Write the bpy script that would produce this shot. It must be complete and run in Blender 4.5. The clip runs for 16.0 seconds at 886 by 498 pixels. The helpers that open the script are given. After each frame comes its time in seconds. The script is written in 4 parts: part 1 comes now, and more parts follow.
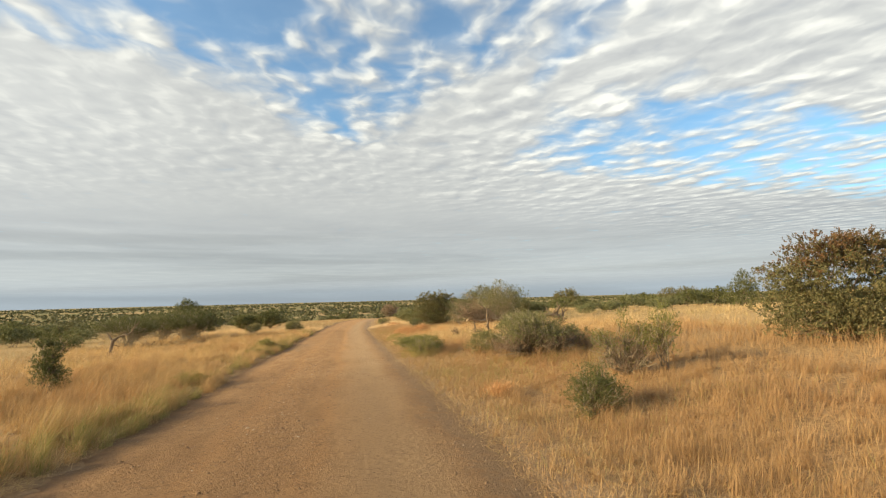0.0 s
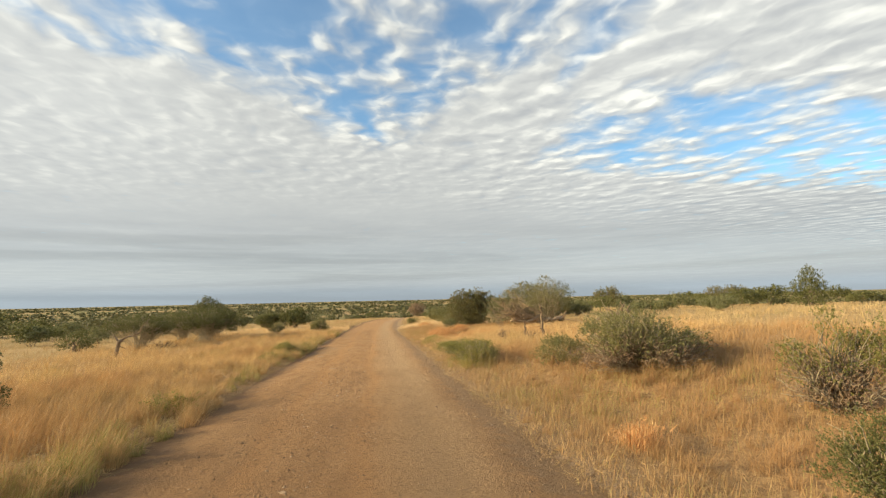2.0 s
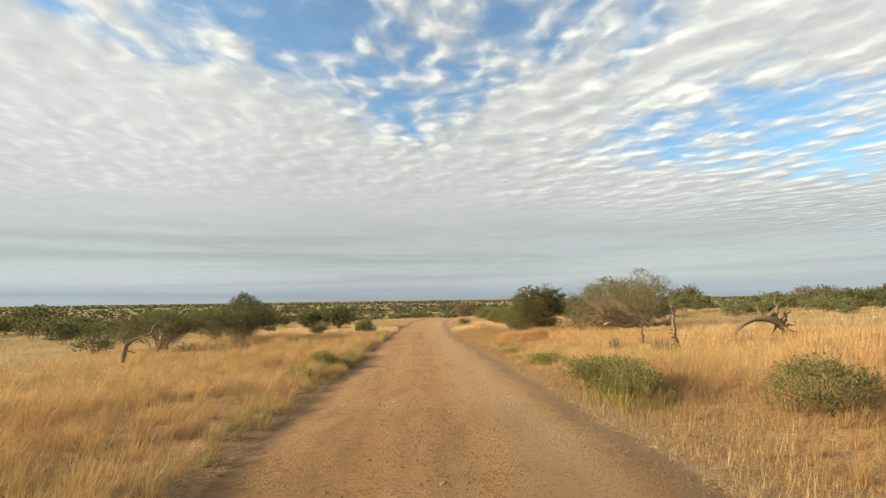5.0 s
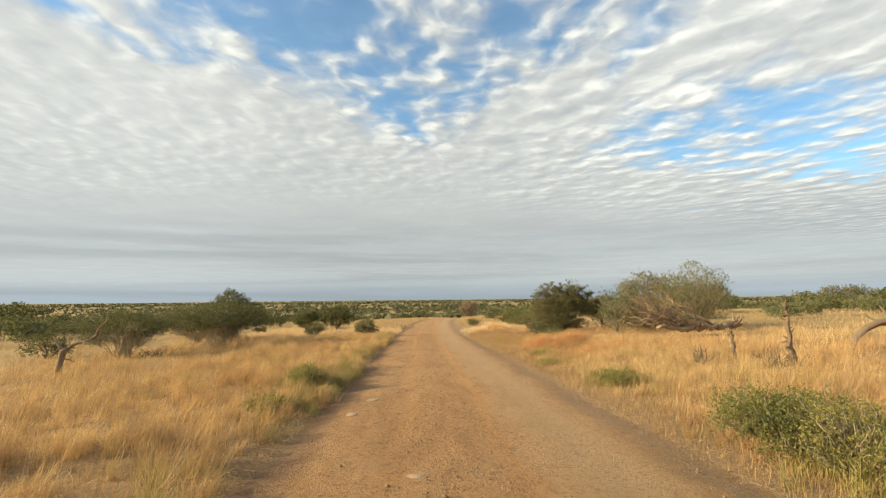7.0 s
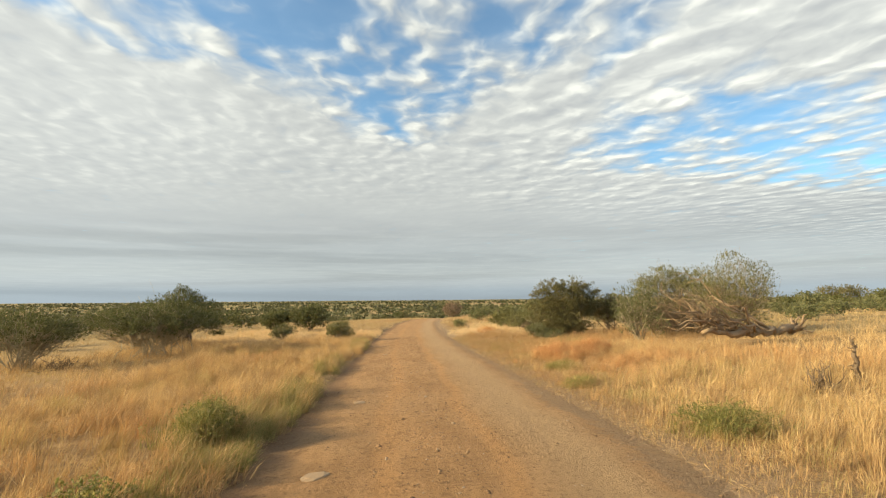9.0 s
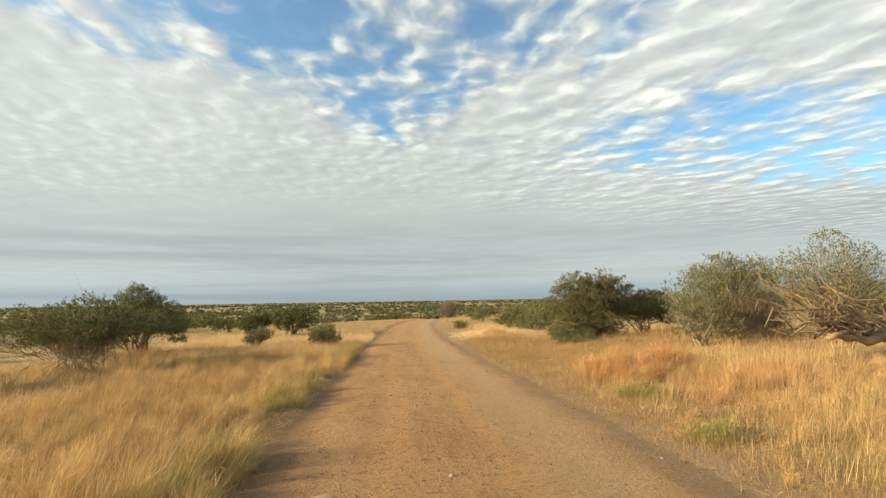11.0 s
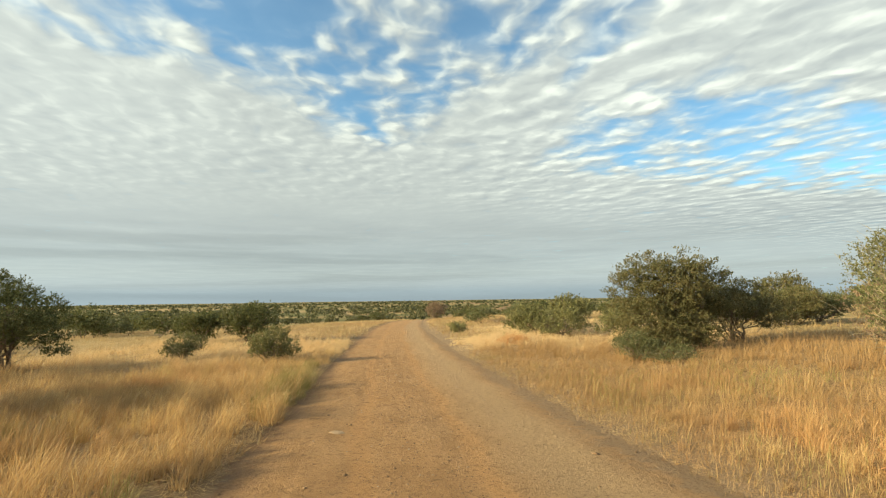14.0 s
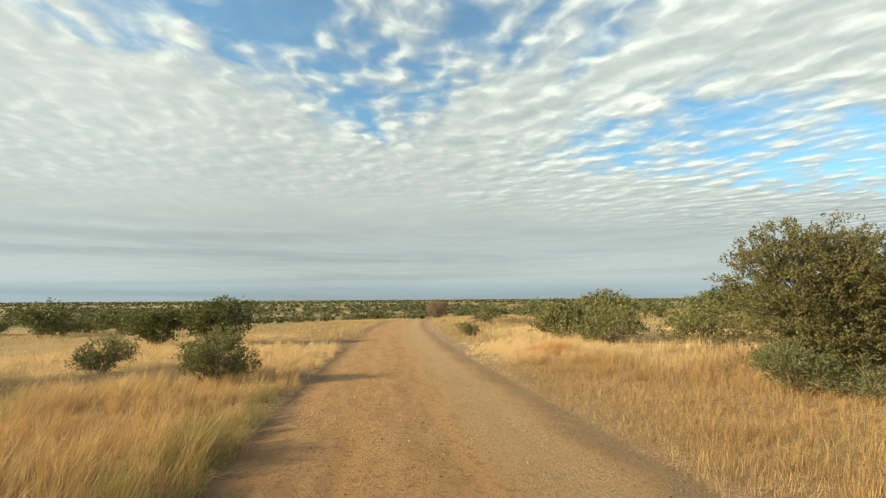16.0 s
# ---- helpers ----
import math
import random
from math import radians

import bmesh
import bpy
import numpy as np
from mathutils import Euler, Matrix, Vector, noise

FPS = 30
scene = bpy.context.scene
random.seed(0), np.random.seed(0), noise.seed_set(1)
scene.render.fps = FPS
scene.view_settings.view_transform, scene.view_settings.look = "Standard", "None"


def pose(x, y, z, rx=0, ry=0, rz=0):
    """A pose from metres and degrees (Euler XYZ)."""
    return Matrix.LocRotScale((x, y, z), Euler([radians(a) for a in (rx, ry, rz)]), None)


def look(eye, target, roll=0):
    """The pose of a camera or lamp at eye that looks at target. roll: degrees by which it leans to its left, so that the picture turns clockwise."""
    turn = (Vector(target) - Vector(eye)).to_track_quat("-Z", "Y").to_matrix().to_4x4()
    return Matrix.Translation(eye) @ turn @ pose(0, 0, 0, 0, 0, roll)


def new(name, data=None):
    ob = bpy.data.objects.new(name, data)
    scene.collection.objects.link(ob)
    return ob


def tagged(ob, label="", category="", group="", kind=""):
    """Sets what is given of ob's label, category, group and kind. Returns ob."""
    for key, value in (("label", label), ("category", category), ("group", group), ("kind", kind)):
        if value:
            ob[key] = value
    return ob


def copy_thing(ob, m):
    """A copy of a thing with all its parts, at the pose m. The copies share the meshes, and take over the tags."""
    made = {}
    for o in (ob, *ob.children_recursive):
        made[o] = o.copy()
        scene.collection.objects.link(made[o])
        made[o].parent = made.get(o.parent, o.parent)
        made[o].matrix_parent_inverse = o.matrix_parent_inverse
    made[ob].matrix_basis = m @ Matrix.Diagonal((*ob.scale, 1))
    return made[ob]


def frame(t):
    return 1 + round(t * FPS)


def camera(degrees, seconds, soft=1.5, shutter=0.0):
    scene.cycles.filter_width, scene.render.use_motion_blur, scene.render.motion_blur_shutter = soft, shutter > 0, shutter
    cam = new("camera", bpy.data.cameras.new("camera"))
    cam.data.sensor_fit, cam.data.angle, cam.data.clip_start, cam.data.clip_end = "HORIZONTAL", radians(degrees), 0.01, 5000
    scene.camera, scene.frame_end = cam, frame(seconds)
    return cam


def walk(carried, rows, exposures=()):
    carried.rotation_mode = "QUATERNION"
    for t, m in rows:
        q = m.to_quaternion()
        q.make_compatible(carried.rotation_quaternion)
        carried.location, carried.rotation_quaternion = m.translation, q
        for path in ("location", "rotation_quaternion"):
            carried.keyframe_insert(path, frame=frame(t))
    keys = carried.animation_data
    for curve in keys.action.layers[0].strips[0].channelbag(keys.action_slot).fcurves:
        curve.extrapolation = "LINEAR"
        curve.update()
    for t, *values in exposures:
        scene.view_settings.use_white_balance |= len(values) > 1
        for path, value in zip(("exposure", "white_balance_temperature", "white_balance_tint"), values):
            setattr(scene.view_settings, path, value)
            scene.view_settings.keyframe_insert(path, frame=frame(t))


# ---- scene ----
cam = camera(84.71, 16.0, soft=1.2)
PATH = [
    (0.0, 0.702, 0.001, 2.300, 95.740, 1.415, -9.148),
    (0.5, 0.642, 1.260, 2.269, 95.720, 1.347, -8.800),
    (1.0, 0.542, 2.582, 2.237, 95.686, 1.321, -8.134),
    (1.5, 0.401, 3.917, 2.204, 95.717, 1.295, -7.253),
    (2.0, 0.202, 5.263, 2.171, 95.740, 1.269, -6.211),
    (2.5, -0.013, 6.568, 2.139, 95.746, 1.311, -5.100),
    (3.0, -0.251, 7.889, 2.106, 95.738, 1.207, -4.021),
    (3.5, -0.475, 9.226, 2.072, 95.737, 1.140, -3.142),
    (4.0, -0.711, 10.603, 2.037, 95.819, 1.129, -2.239),
    (4.5, -0.952, 11.941, 2.003, 95.839, 1.010, -1.535),
    (7.0, -1.948, 19.269, 1.813, 95.799, 0.596, -1.203),
    (7.5, -1.999, 20.714, 1.774, 95.759, 0.571, -1.614),
    (8.0, -2.039, 22.210, 1.734, 95.801, 0.478, -2.192),
    (8.5, -2.082, 23.693, 1.695, 95.802, 0.447, -2.735),
    (9.0, -2.115, 25.246, 1.653, 95.824, 0.480, -3.295),
    (11.5, -2.509, 33.514, 1.425, 95.882, 0.991, -4.251),
    (12.0, -2.573, 35.370, 1.372, 95.845, 1.006, -4.551),
    (12.5, -2.623, 37.218, 1.320, 95.870, 0.954, -4.867),
    (13.0, -2.670, 39.142, 1.265, 95.831, 0.899, -5.256),
    (13.5, -2.687, 40.985, 1.212, 95.893, 0.834, -5.586),
    (14.0, -2.706, 42.961, 1.154, 95.869, 0.792, -5.958),
    (14.5, -2.701, 44.915, 1.097, 95.882, 0.743, -6.171),
    (15.0, -2.718, 46.930, 1.038, 95.893, 0.594, -6.398),
    (15.5, -2.746, 48.860, 0.980, 95.833, 0.504, -6.370),
    (16.0, -2.807, 50.893, 0.919, 95.776, 0.381, -6.155),
]
walk(cam, [(t, pose(x, y, z, rx, ry, rz)) for t, x, y, z, rx, ry, rz in PATH],
     [(0.0, 0.86, 6520, 7), (9.0, 0.88, 6500, 5), (12.0, 0.88, 6440, 0), (16.0, 0.86, 6400, -3)])

# ---- sun, sky and exposure ----
SUN_AZ, SUN_EL = (-0.995, -0.10), 18.0       # towards the sun: from the road's side, low
sun_dir = Vector((SUN_AZ[0] * math.cos(radians(SUN_EL)), SUN_AZ[1] * math.cos(radians(SUN_EL)), math.sin(radians(SUN_EL))))
sun = new("sun", bpy.data.lights.new("sun", "SUN"))
sun.data.energy, sun.data.angle, sun.data.color = 5.0, radians(3.0), (1.0, 0.785, 0.465)
sun.matrix_world = look((0, 0, 50), Vector((0, 0, 50)) - sun_dir)


class Net:
    """Shortcuts for shader nodes."""

    def __init__(self, tree):
        self.tree = tree

    def node(self, kind, ins=None, **props):
        n = self.tree.nodes.new(kind)
        for k, v in props.items():
            if k == "operation":
                n.operation = v
            elif k == "use_clamp":
                n.use_clamp = v
            elif k == "data_type":
                n.data_type = v
            elif k == "blend_type":
                n.blend_type = v
            elif k == "interpolation_type":
                n.interpolation_type = v
            elif k == "feature":
                n.feature = v
            elif k == "voronoi_dimensions":
                n.voronoi_dimensions = v
            elif k == "sky_type":
                n.sky_type = v
            elif k == "sun_disc":
                n.sun_disc = v
            elif k == "sun_elevation":
                n.sun_elevation = v
            elif k == "sun_rotation":
                n.sun_rotation = v
            elif k == "altitude":
                n.altitude = v
            elif k == "dust_density":
                n.dust_density = v
            elif k == "ozone_density":
                n.ozone_density = v
        for k, v in (ins or {}).items():
            if isinstance(v, bpy.types.NodeSocket):
                self.tree.links.new(v, n.inputs[k])
            else:
                n.inputs[k].default_value = v
        return n

    def math(self, op, a, b=0.0, c=0.0, clamp=False):
        return self.node("ShaderNodeMath", {0: a, 1: b, 2: c}, operation=op, use_clamp=clamp).outputs[0]

    def vec(self, op, a, b=(0, 0, 0)):
        return self.node("ShaderNodeVectorMath", {0: a, 1: b}, operation=op).outputs[0]

    def mix(self, f, a, b, blend="MIX"):
        n = self.node("ShaderNodeMix", {0: f, 6: a, 7: b}, data_type="RGBA", blend_type=blend)
        return n.outputs[2]

    def lerp(self, f, a, b):
        return self.node("ShaderNodeMix", {0: f, 2: a, 3: b}, data_type="FLOAT").outputs[0]

    def step(self, x, lo, hi, a=0.0, b=1.0):
        return self.node("ShaderNodeMapRange", {0: x, 1: lo, 2: hi, 3: a, 4: b}, interpolation_type="SMOOTHSTEP").outputs[0]

    def noise(self, p, scale, detail=3.0, rough=0.5, distort=0.0):
        return self.node("ShaderNodeTexNoise", {"Vector": p, "Scale": scale, "Detail": detail, "Roughness": rough, "Distortion": distort}).outputs[0]

    def scaled(self, p, s):
        return self.vec("MULTIPLY", p, s)

    def ramp(self, f, stops):
        n = self.node("ShaderNodeValToRGB", {0: f})
        els = n.color_ramp.elements
        while len(els) < len(stops):
            els.new(0.5)
        for e, (at, c) in zip(els, stops):
            e.position, e.color = at, (*c, 1)
        return n.outputs[0]


world = bpy.data.worlds.new("sky")
scene.world = world
world.use_nodes = True
world.node_tree.nodes.clear()
W = Net(world.node_tree)
way = W.node("ShaderNodeTexCoord").outputs["Generated"]
axes = W.node("ShaderNodeSeparateXYZ", {0: way})
dx_, dy_, dz_ = axes.outputs
up = W.math("MAXIMUM", dz_, 0.0)
down = W.math("DIVIDE", 1.0, W.math("ADD", up, 0.012))
cu, cv = W.math("MULTIPLY", dx_, down), W.math("MULTIPLY", dy_, down)
cp = W.node("ShaderNodeCombineXYZ", {0: cu, 1: cv, 2: 0.0}).outputs[0]
wander = W.node("ShaderNodeTexNoise", {"Vector": cp, "Scale": 2.0, "Detail": 2.0}).outputs[1]
cp2 = W.vec("ADD", cp, W.scaled(W.vec("SUBTRACT", wander, (0.5, 0.5, 0.5)), (0.20, 0.20, 0.0)))
curl = W.node("ShaderNodeTexNoise", {"Vector": cp, "Scale": 8.0, "Detail": 2.0}).outputs[1]
cp3 = W.vec("ADD", cp2, W.scaled(W.vec("SUBTRACT", curl, (0.5, 0.5, 0.5)), (0.08, 0.08, 0.0)))


def centred(value, gain):
    return W.math("MULTIPLY", W.math("SUBTRACT", value, 0.5), gain)


def opening(u, v, along, su, sv, strength):
    """A thin place in the cloud sheet: centre, direction of its length in degrees, half length and half width."""
    c, s = math.cos(radians(along)), math.sin(radians(along))
    a, b = W.math("SUBTRACT", wu, u), W.math("SUBTRACT", wv, v)
    p = W.math("DIVIDE", W.math("ADD", W.math("MULTIPLY", a, c), W.math("MULTIPLY", b, s)), su)
    q = W.math("DIVIDE", W.math("SUBTRACT", W.math("MULTIPLY", b, c), W.math("MULTIPLY", a, s)), sv)
    r2 = W.math("ADD", W.math("MULTIPLY", p, p), W.math("MULTIPLY", q, q))
    return W.math("MULTIPLY", W.math("EXPONENT", W.math("MULTIPLY", r2, -1.0)), strength)


def heaps(p, scale, share):
    """Rounded heaps of cloud, about -1 to 1."""
    cell = W.node("ShaderNodeTexVoronoi", {"Vector": p, "Scale": scale, "Smoothness": 0.9, "Randomness": 1.0}, feature="SMOOTH_F1", voronoi_dimensions="2D").outputs["Distance"]
    return W.math("ADD", W.math("MULTIPLY", W.math("SUBTRACT", 0.34, cell), 2.4 * share), centred(W.noise(p, scale * 0.75, 3.0, 0.5), 3.4))


def puffs(p):
    """Small heaps overhead, and beyond the ridge larger ones in slanting rolls."""
    small = heaps(W.scaled(p, (1.1, 0.85, 1)), 7.2, 0.6)
    along = W.node("ShaderNodeVectorMath", {0: p, 1: (0.50, -0.87, 0)}, operation="DOT_PRODUCT").outputs["Value"]
    across = W.node("ShaderNodeVectorMath", {0: p, 1: (0.87, 0.50, 0)}, operation="DOT_PRODUCT").outputs["Value"]
    slant = W.node("ShaderNodeCombineXYZ", {0: W.math("MULTIPLY", along, 0.98), 1: W.math("MULTIPLY", across, 1.12), 2: 0.0}).outputs[0]
    large = W.math("ADD", heaps(slant, 4.4, 0.9), centred(W.noise(slant, 10.0, 2.0, 0.5), 0.9))
    return W.lerp(flank, small, large)


wob = W.node("ShaderNodeSeparateXYZ", {0: wander}).outputs
wu, wv = W.math("ADD", cu, centred(wob[0], 0.40)), W.math("ADD", cv, centred(wob[1], 0.45))
wedge = W.math("SUBTRACT", W.math("SUBTRACT", 3.12, W.math("MULTIPLY", W.math("ABSOLUTE", W.math("ADD", wu, 0.14)), 1.34)), wv)
flank = W.math("MULTIPLY", W.step(wedge, -0.10, 0.30, 1.0, 0.0), W.step(cu, -0.2, 0.7))
puff = puffs(cp3)
lit = W.math("SUBTRACT", puff, puffs(W.vec("ADD", cp3, (-0.040, -0.045, 0.0))))
fine = centred(W.noise(W.scaled(cp3, (15.0, 11.0, 1)), 1.0, 3.0, 0.55), 2.4)
broad = centred(W.noise(cp2, 1.3, 2.0), 2.0)
# where the sheet is thin: a wedge of blue overhead and a field of torn rows beyond the thick ridge on its flank
thin = W.step(W.math("ADD", wedge, W.math("MULTIPLY", puff, 0.10)), -0.34, 0.70, 0.0, 0.45)
torn = W.math("MULTIPLY", W.step(wv, 1.80, 2.40), W.math("MULTIPLY", W.step(W.math("SUBTRACT", W.math("ADD", 3.42, W.math("MULTIPLY", cu, 0.16)), wv), -0.35, 0.70), W.step(wu, 0.80, 1.35)))
thin = W.math("ADD", thin, W.math("MULTIPLY", torn, 0.50))
for gap in ((-0.46, 1.58, 80, 0.40, 0.22, 0.46), (-0.21, 2.40, 88, 0.50, 0.09, 0.42), (-0.08, 2.92, 10, 0.24, 0.12, 0.26), (0.84, 1.82, 92, 0.34, 0.07, 0.50), (0.17, 2.25, 90, 0.42, 0.12, 0.28),
            (-1.0, 1.86, 20, 0.26, 0.10, 0.30), (-1.21, 1.64, 62, 0.22, 0.07, 0.42), (0.4, 1.5, 60, 0.5, 0.2, 0.14), (1.88, 2.02, 115, 0.3, 0.09, 0.35), (-0.75, 1.55, 20, 0.3, 0.12, 0.16)):
    thin = W.math("ADD", thin, opening(*gap))
heaped = W.math("ADD", W.math("MULTIPLY", puff, W.step(thin, 0.0, 0.4, 0.20, 0.42)), W.math("ADD", W.math("MULTIPLY", fine, 0.10), W.math("MULTIPLY", broad, 0.12)))
thick = W.math("SUBTRACT", W.math("ADD", heaped, 0.92), thin)
cover = W.step(thick, -0.02, 0.80, 0.16, 1.0)
# relief of the heaps fades towards the horizon and in the smooth sheet low ahead
fade = W.math("MULTIPLY", W.step(W.math("SUBTRACT", cv, W.math("MULTIPLY", W.math("MAXIMUM", cu, 0.0), 0.45)), 2.7, 5.4, 1.0, 0.10), W.step(cu, -1.6, 0.9, 0.48, 1.0))
light = W.math("ADD", W.math("MULTIPLY", lit, 0.34), W.math("ADD", W.math("MULTIPLY", puff, 0.10), W.math("MULTIPLY", fine, 0.12)))
light = W.math("MULTIPLY", light, W.step(thin, -0.05, 0.40, 0.62, 1.0))
heap = W.math("ADD", W.math("ADD", 0.60, W.math("MULTIPLY", broad, 0.10)), W.math("MULTIPLY", light, fade), clamp=True)
white = W.ramp(heap, ((0.18, (0.245, 0.254, 0.268)), (0.45, (0.312, 0.317, 0.318)), (0.62, (0.368, 0.371, 0.362)), (0.88, (0.535, 0.528, 0.490))))
grey = W.ramp(up, ((0.0, (0.58, 0.66, 0.75)), (0.016, (0.62, 0.70, 0.785)), (0.030, (0.75, 0.80, 0.85)), (0.050, (0.79, 0.83, 0.855)), (0.085, (0.74, 0.78, 0.815)), (0.14, (0.80, 0.82, 0.845)), (0.20, (0.92, 0.925, 0.93)), (0.30, (1, 1, 1))))
aside = W.math("ABSOLUTE", W.math("DIVIDE", W.math("ADD", dx_, 0.05), W.math("MAXIMUM", dy_, 0.05)))
sheet = W.step(aside, 0.12, 0.62, 1.0, 1.10)
bands = W.node("ShaderNodeCombineXYZ", {0: W.math("MULTIPLY", dx_, 1.5), 1: 0.0, 2: W.math("MULTIPLY", up, 34.0)}).outputs[0]
streak = W.step(W.noise(bands, 1.0, 3.0, 0.5, 0.4), 0.36, 0.60, 0.90, 1.04)
streak = W.lerp(W.step(up, 0.10, 0.17), streak, 1.0)
cloud = W.mix(1.0, W.mix(1.0, white, grey, "MULTIPLY"), W.math("MULTIPLY", sheet, streak), "MULTIPLY")
heaven = W.node("ShaderNodeTexSky", sky_type="NISHITA", sun_disc=False, sun_elevation=radians(SUN_EL), sun_rotation=math.atan2(SUN_AZ[0], SUN_AZ[1]), altitude=300.0, dust_density=0.4, ozone_density=2.0).outputs[0]
SKY_STRENGTH = 0.15
blue = W.mix(1.0, heaven, (0.57, 0.79, 0.84, 1), "MULTIPLY")
dome = W.mix(cover, blue, W.mix(1.0, cloud, (1 / SKY_STRENGTH,) * 3 + (1,), "MULTIPLY"))
W.node("ShaderNodeOutputWorld", {0: W.node("ShaderNodeBackground", {0: dome, 1: SKY_STRENGTH}).outputs[0]})

# ---- materials ----


def material(name):
    m = bpy.data.materials.new(name)
    m.use_nodes = True
    m.node_tree.nodes.clear()
    return m, Net(m.node_tree)


def surface(n, colour, rough=0.9, bump=None, strength=0.5, dist=0.02, spec=0.2):
    ins = {"Base Color": colour, "Roughness": rough, "Specular IOR Level": spec}
    if bump is not None:
        ins["Normal"] = n.node("ShaderNodeBump", {"Height": bump, "Strength": strength, "Distance": dist}).outputs[0]
    return n.node("ShaderNodeBsdfPrincipled", ins).outputs[0]


def out(n, shader):
    n.node("ShaderNodeOutputMaterial", {0: shader})


def leafy(name, stops, patches=None, through_share=0.3, rough=0.6, along=()):
    """Leaf or grass: a colour for every leaf, larger patches, and light that shines through."""
    m, n = material(name)
    own = n.node("ShaderNodeNewGeometry").outputs["Random Per Island"]
    place = n.node("ShaderNodeTexCoord").outputs["Object"]
    colour = n.ramp(own, stops)
    for scale, lo, hi, tint, share in patches or ():
        f = n.step(n.noise(place, scale, 3.0, 0.55), lo, hi, 0.0, share)
        colour = n.mix(f, colour, (*tint, 1))
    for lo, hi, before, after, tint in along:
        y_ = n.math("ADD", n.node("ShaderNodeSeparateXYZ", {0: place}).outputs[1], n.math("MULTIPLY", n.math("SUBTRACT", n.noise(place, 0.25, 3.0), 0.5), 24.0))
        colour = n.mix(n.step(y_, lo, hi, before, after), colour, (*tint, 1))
    a = n.node("ShaderNodeBsdfPrincipled", {"Base Color": colour, "Roughness": rough, "Specular IOR Level": 0.25}).outputs[0]
    b = n.node("ShaderNodeBsdfTranslucent", {0: colour}).outputs[0]
    out(n, n.node("ShaderNodeMixShader", {0: through_share, 1: a, 2: b}).outputs[0])
    return m


STRAW = leafy("dry_grass", ((0.0, (0.489, 0.311, 0.134)), (0.35, (0.581, 0.383, 0.164)), (0.7, (0.642, 0.439, 0.199)), (1.0, (0.733, 0.541, 0.281))),
              ((0.16, 0.48, 0.66, (0.54, 0.29, 0.13), 0.55), (0.33, 0.54, 0.70, (0.30, 0.265, 0.085), 0.6), (1.1, 0.46, 0.60, (0.26, 0.16, 0.082), 0.60), (3.4, 0.50, 0.68, (0.24, 0.165, 0.08), 0.42)), 0.32,
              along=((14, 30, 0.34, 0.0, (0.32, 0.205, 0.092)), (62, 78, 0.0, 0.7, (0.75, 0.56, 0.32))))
PALE = leafy("pale_grass", ((0.0, (0.401, 0.274, 0.127)), (0.5, (0.510, 0.360, 0.173)), (1.0, (0.620, 0.470, 0.254))),
             ((0.05, 0.48, 0.66, (0.456, 0.278, 0.125), 0.6), (0.25, 0.52, 0.68, (0.256, 0.240, 0.086), 0.55), (0.9, 0.50, 0.66, (0.246, 0.167, 0.082), 0.5)), 0.2)
DULL = leafy("dead_undergrowth", ((0.0, (0.262, 0.158, 0.073)), (0.5, (0.407, 0.260, 0.124)), (0.85, (0.504, 0.352, 0.178)), (1.0, (0.320, 0.286, 0.102))),
             ((0.5, 0.50, 0.68, (0.369, 0.199, 0.092), 0.6), (0.3, 0.56, 0.70, (0.242, 0.230, 0.076), 0.6)), 0.2)
TAWNY = leafy("tawny_grass", ((0.0, (0.485, 0.311, 0.141)), (0.35, (0.582, 0.393, 0.182)), (0.7, (0.640, 0.454, 0.219)), (1.0, (0.718, 0.556, 0.306))),
              ((0.2, 0.48, 0.64, (0.56, 0.28, 0.12), 0.6), (0.4, 0.56, 0.72, (0.29, 0.26, 0.085), 0.55), (1.1, 0.50, 0.68, (0.29, 0.17, 0.085), 0.55), (3.4, 0.52, 0.70, (0.29, 0.18, 0.085), 0.35)), 0.30,
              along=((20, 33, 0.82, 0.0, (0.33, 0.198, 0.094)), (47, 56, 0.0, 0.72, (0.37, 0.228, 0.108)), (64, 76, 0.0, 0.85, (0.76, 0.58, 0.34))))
VERGE = leafy("green_grass", ((0.0, (0.17, 0.17, 0.05)), (0.5, (0.31, 0.28, 0.09)), (1.0, (0.48, 0.37, 0.16))), ((0.8, 0.45, 0.65, (0.36, 0.26, 0.115), 0.7),), 0.3)
RUST = leafy("rusty_grass", ((0.0, (0.47, 0.23, 0.095)), (0.5, (0.59, 0.325, 0.14)), (1.0, (0.70, 0.485, 0.24))), None, 0.3)
LEAF_DARK = leafy("dark_leaf", ((0.0, (0.099, 0.101, 0.042)), (0.5, (0.171, 0.161, 0.068)), (0.85, (0.221, 0.190, 0.086)), (1.0, (0.259, 0.182, 0.084))),
                  ((0.7, 0.5, 0.7, (0.210, 0.168, 0.074), 0.6),), 0.3)
LEAF_GREEN = leafy("green_leaf", ((0.0, (0.070, 0.078, 0.028)), (0.5, (0.128, 0.134, 0.048)), (1.0, (0.205, 0.195, 0.075))), ((0.5, 0.5, 0.7, (0.15, 0.14, 0.06), 0.6),), 0.3)
LEAF_GREY = leafy("grey_green_leaf", ((0.0, (0.123, 0.125, 0.049)), (0.5, (0.202, 0.195, 0.076)), (1.0, (0.302, 0.274, 0.121))), ((0.6, 0.5, 0.7, (0.213, 0.190, 0.095), 0.5),), 0.3)
LEAF_FRESH = leafy("fresh_green_leaf", ((0.0, (0.10, 0.112, 0.030)), (0.5, (0.19, 0.195, 0.058)), (1.0, (0.31, 0.285, 0.098))), ((1.6, 0.5, 0.7, (0.30, 0.25, 0.10), 0.4),), 0.3)
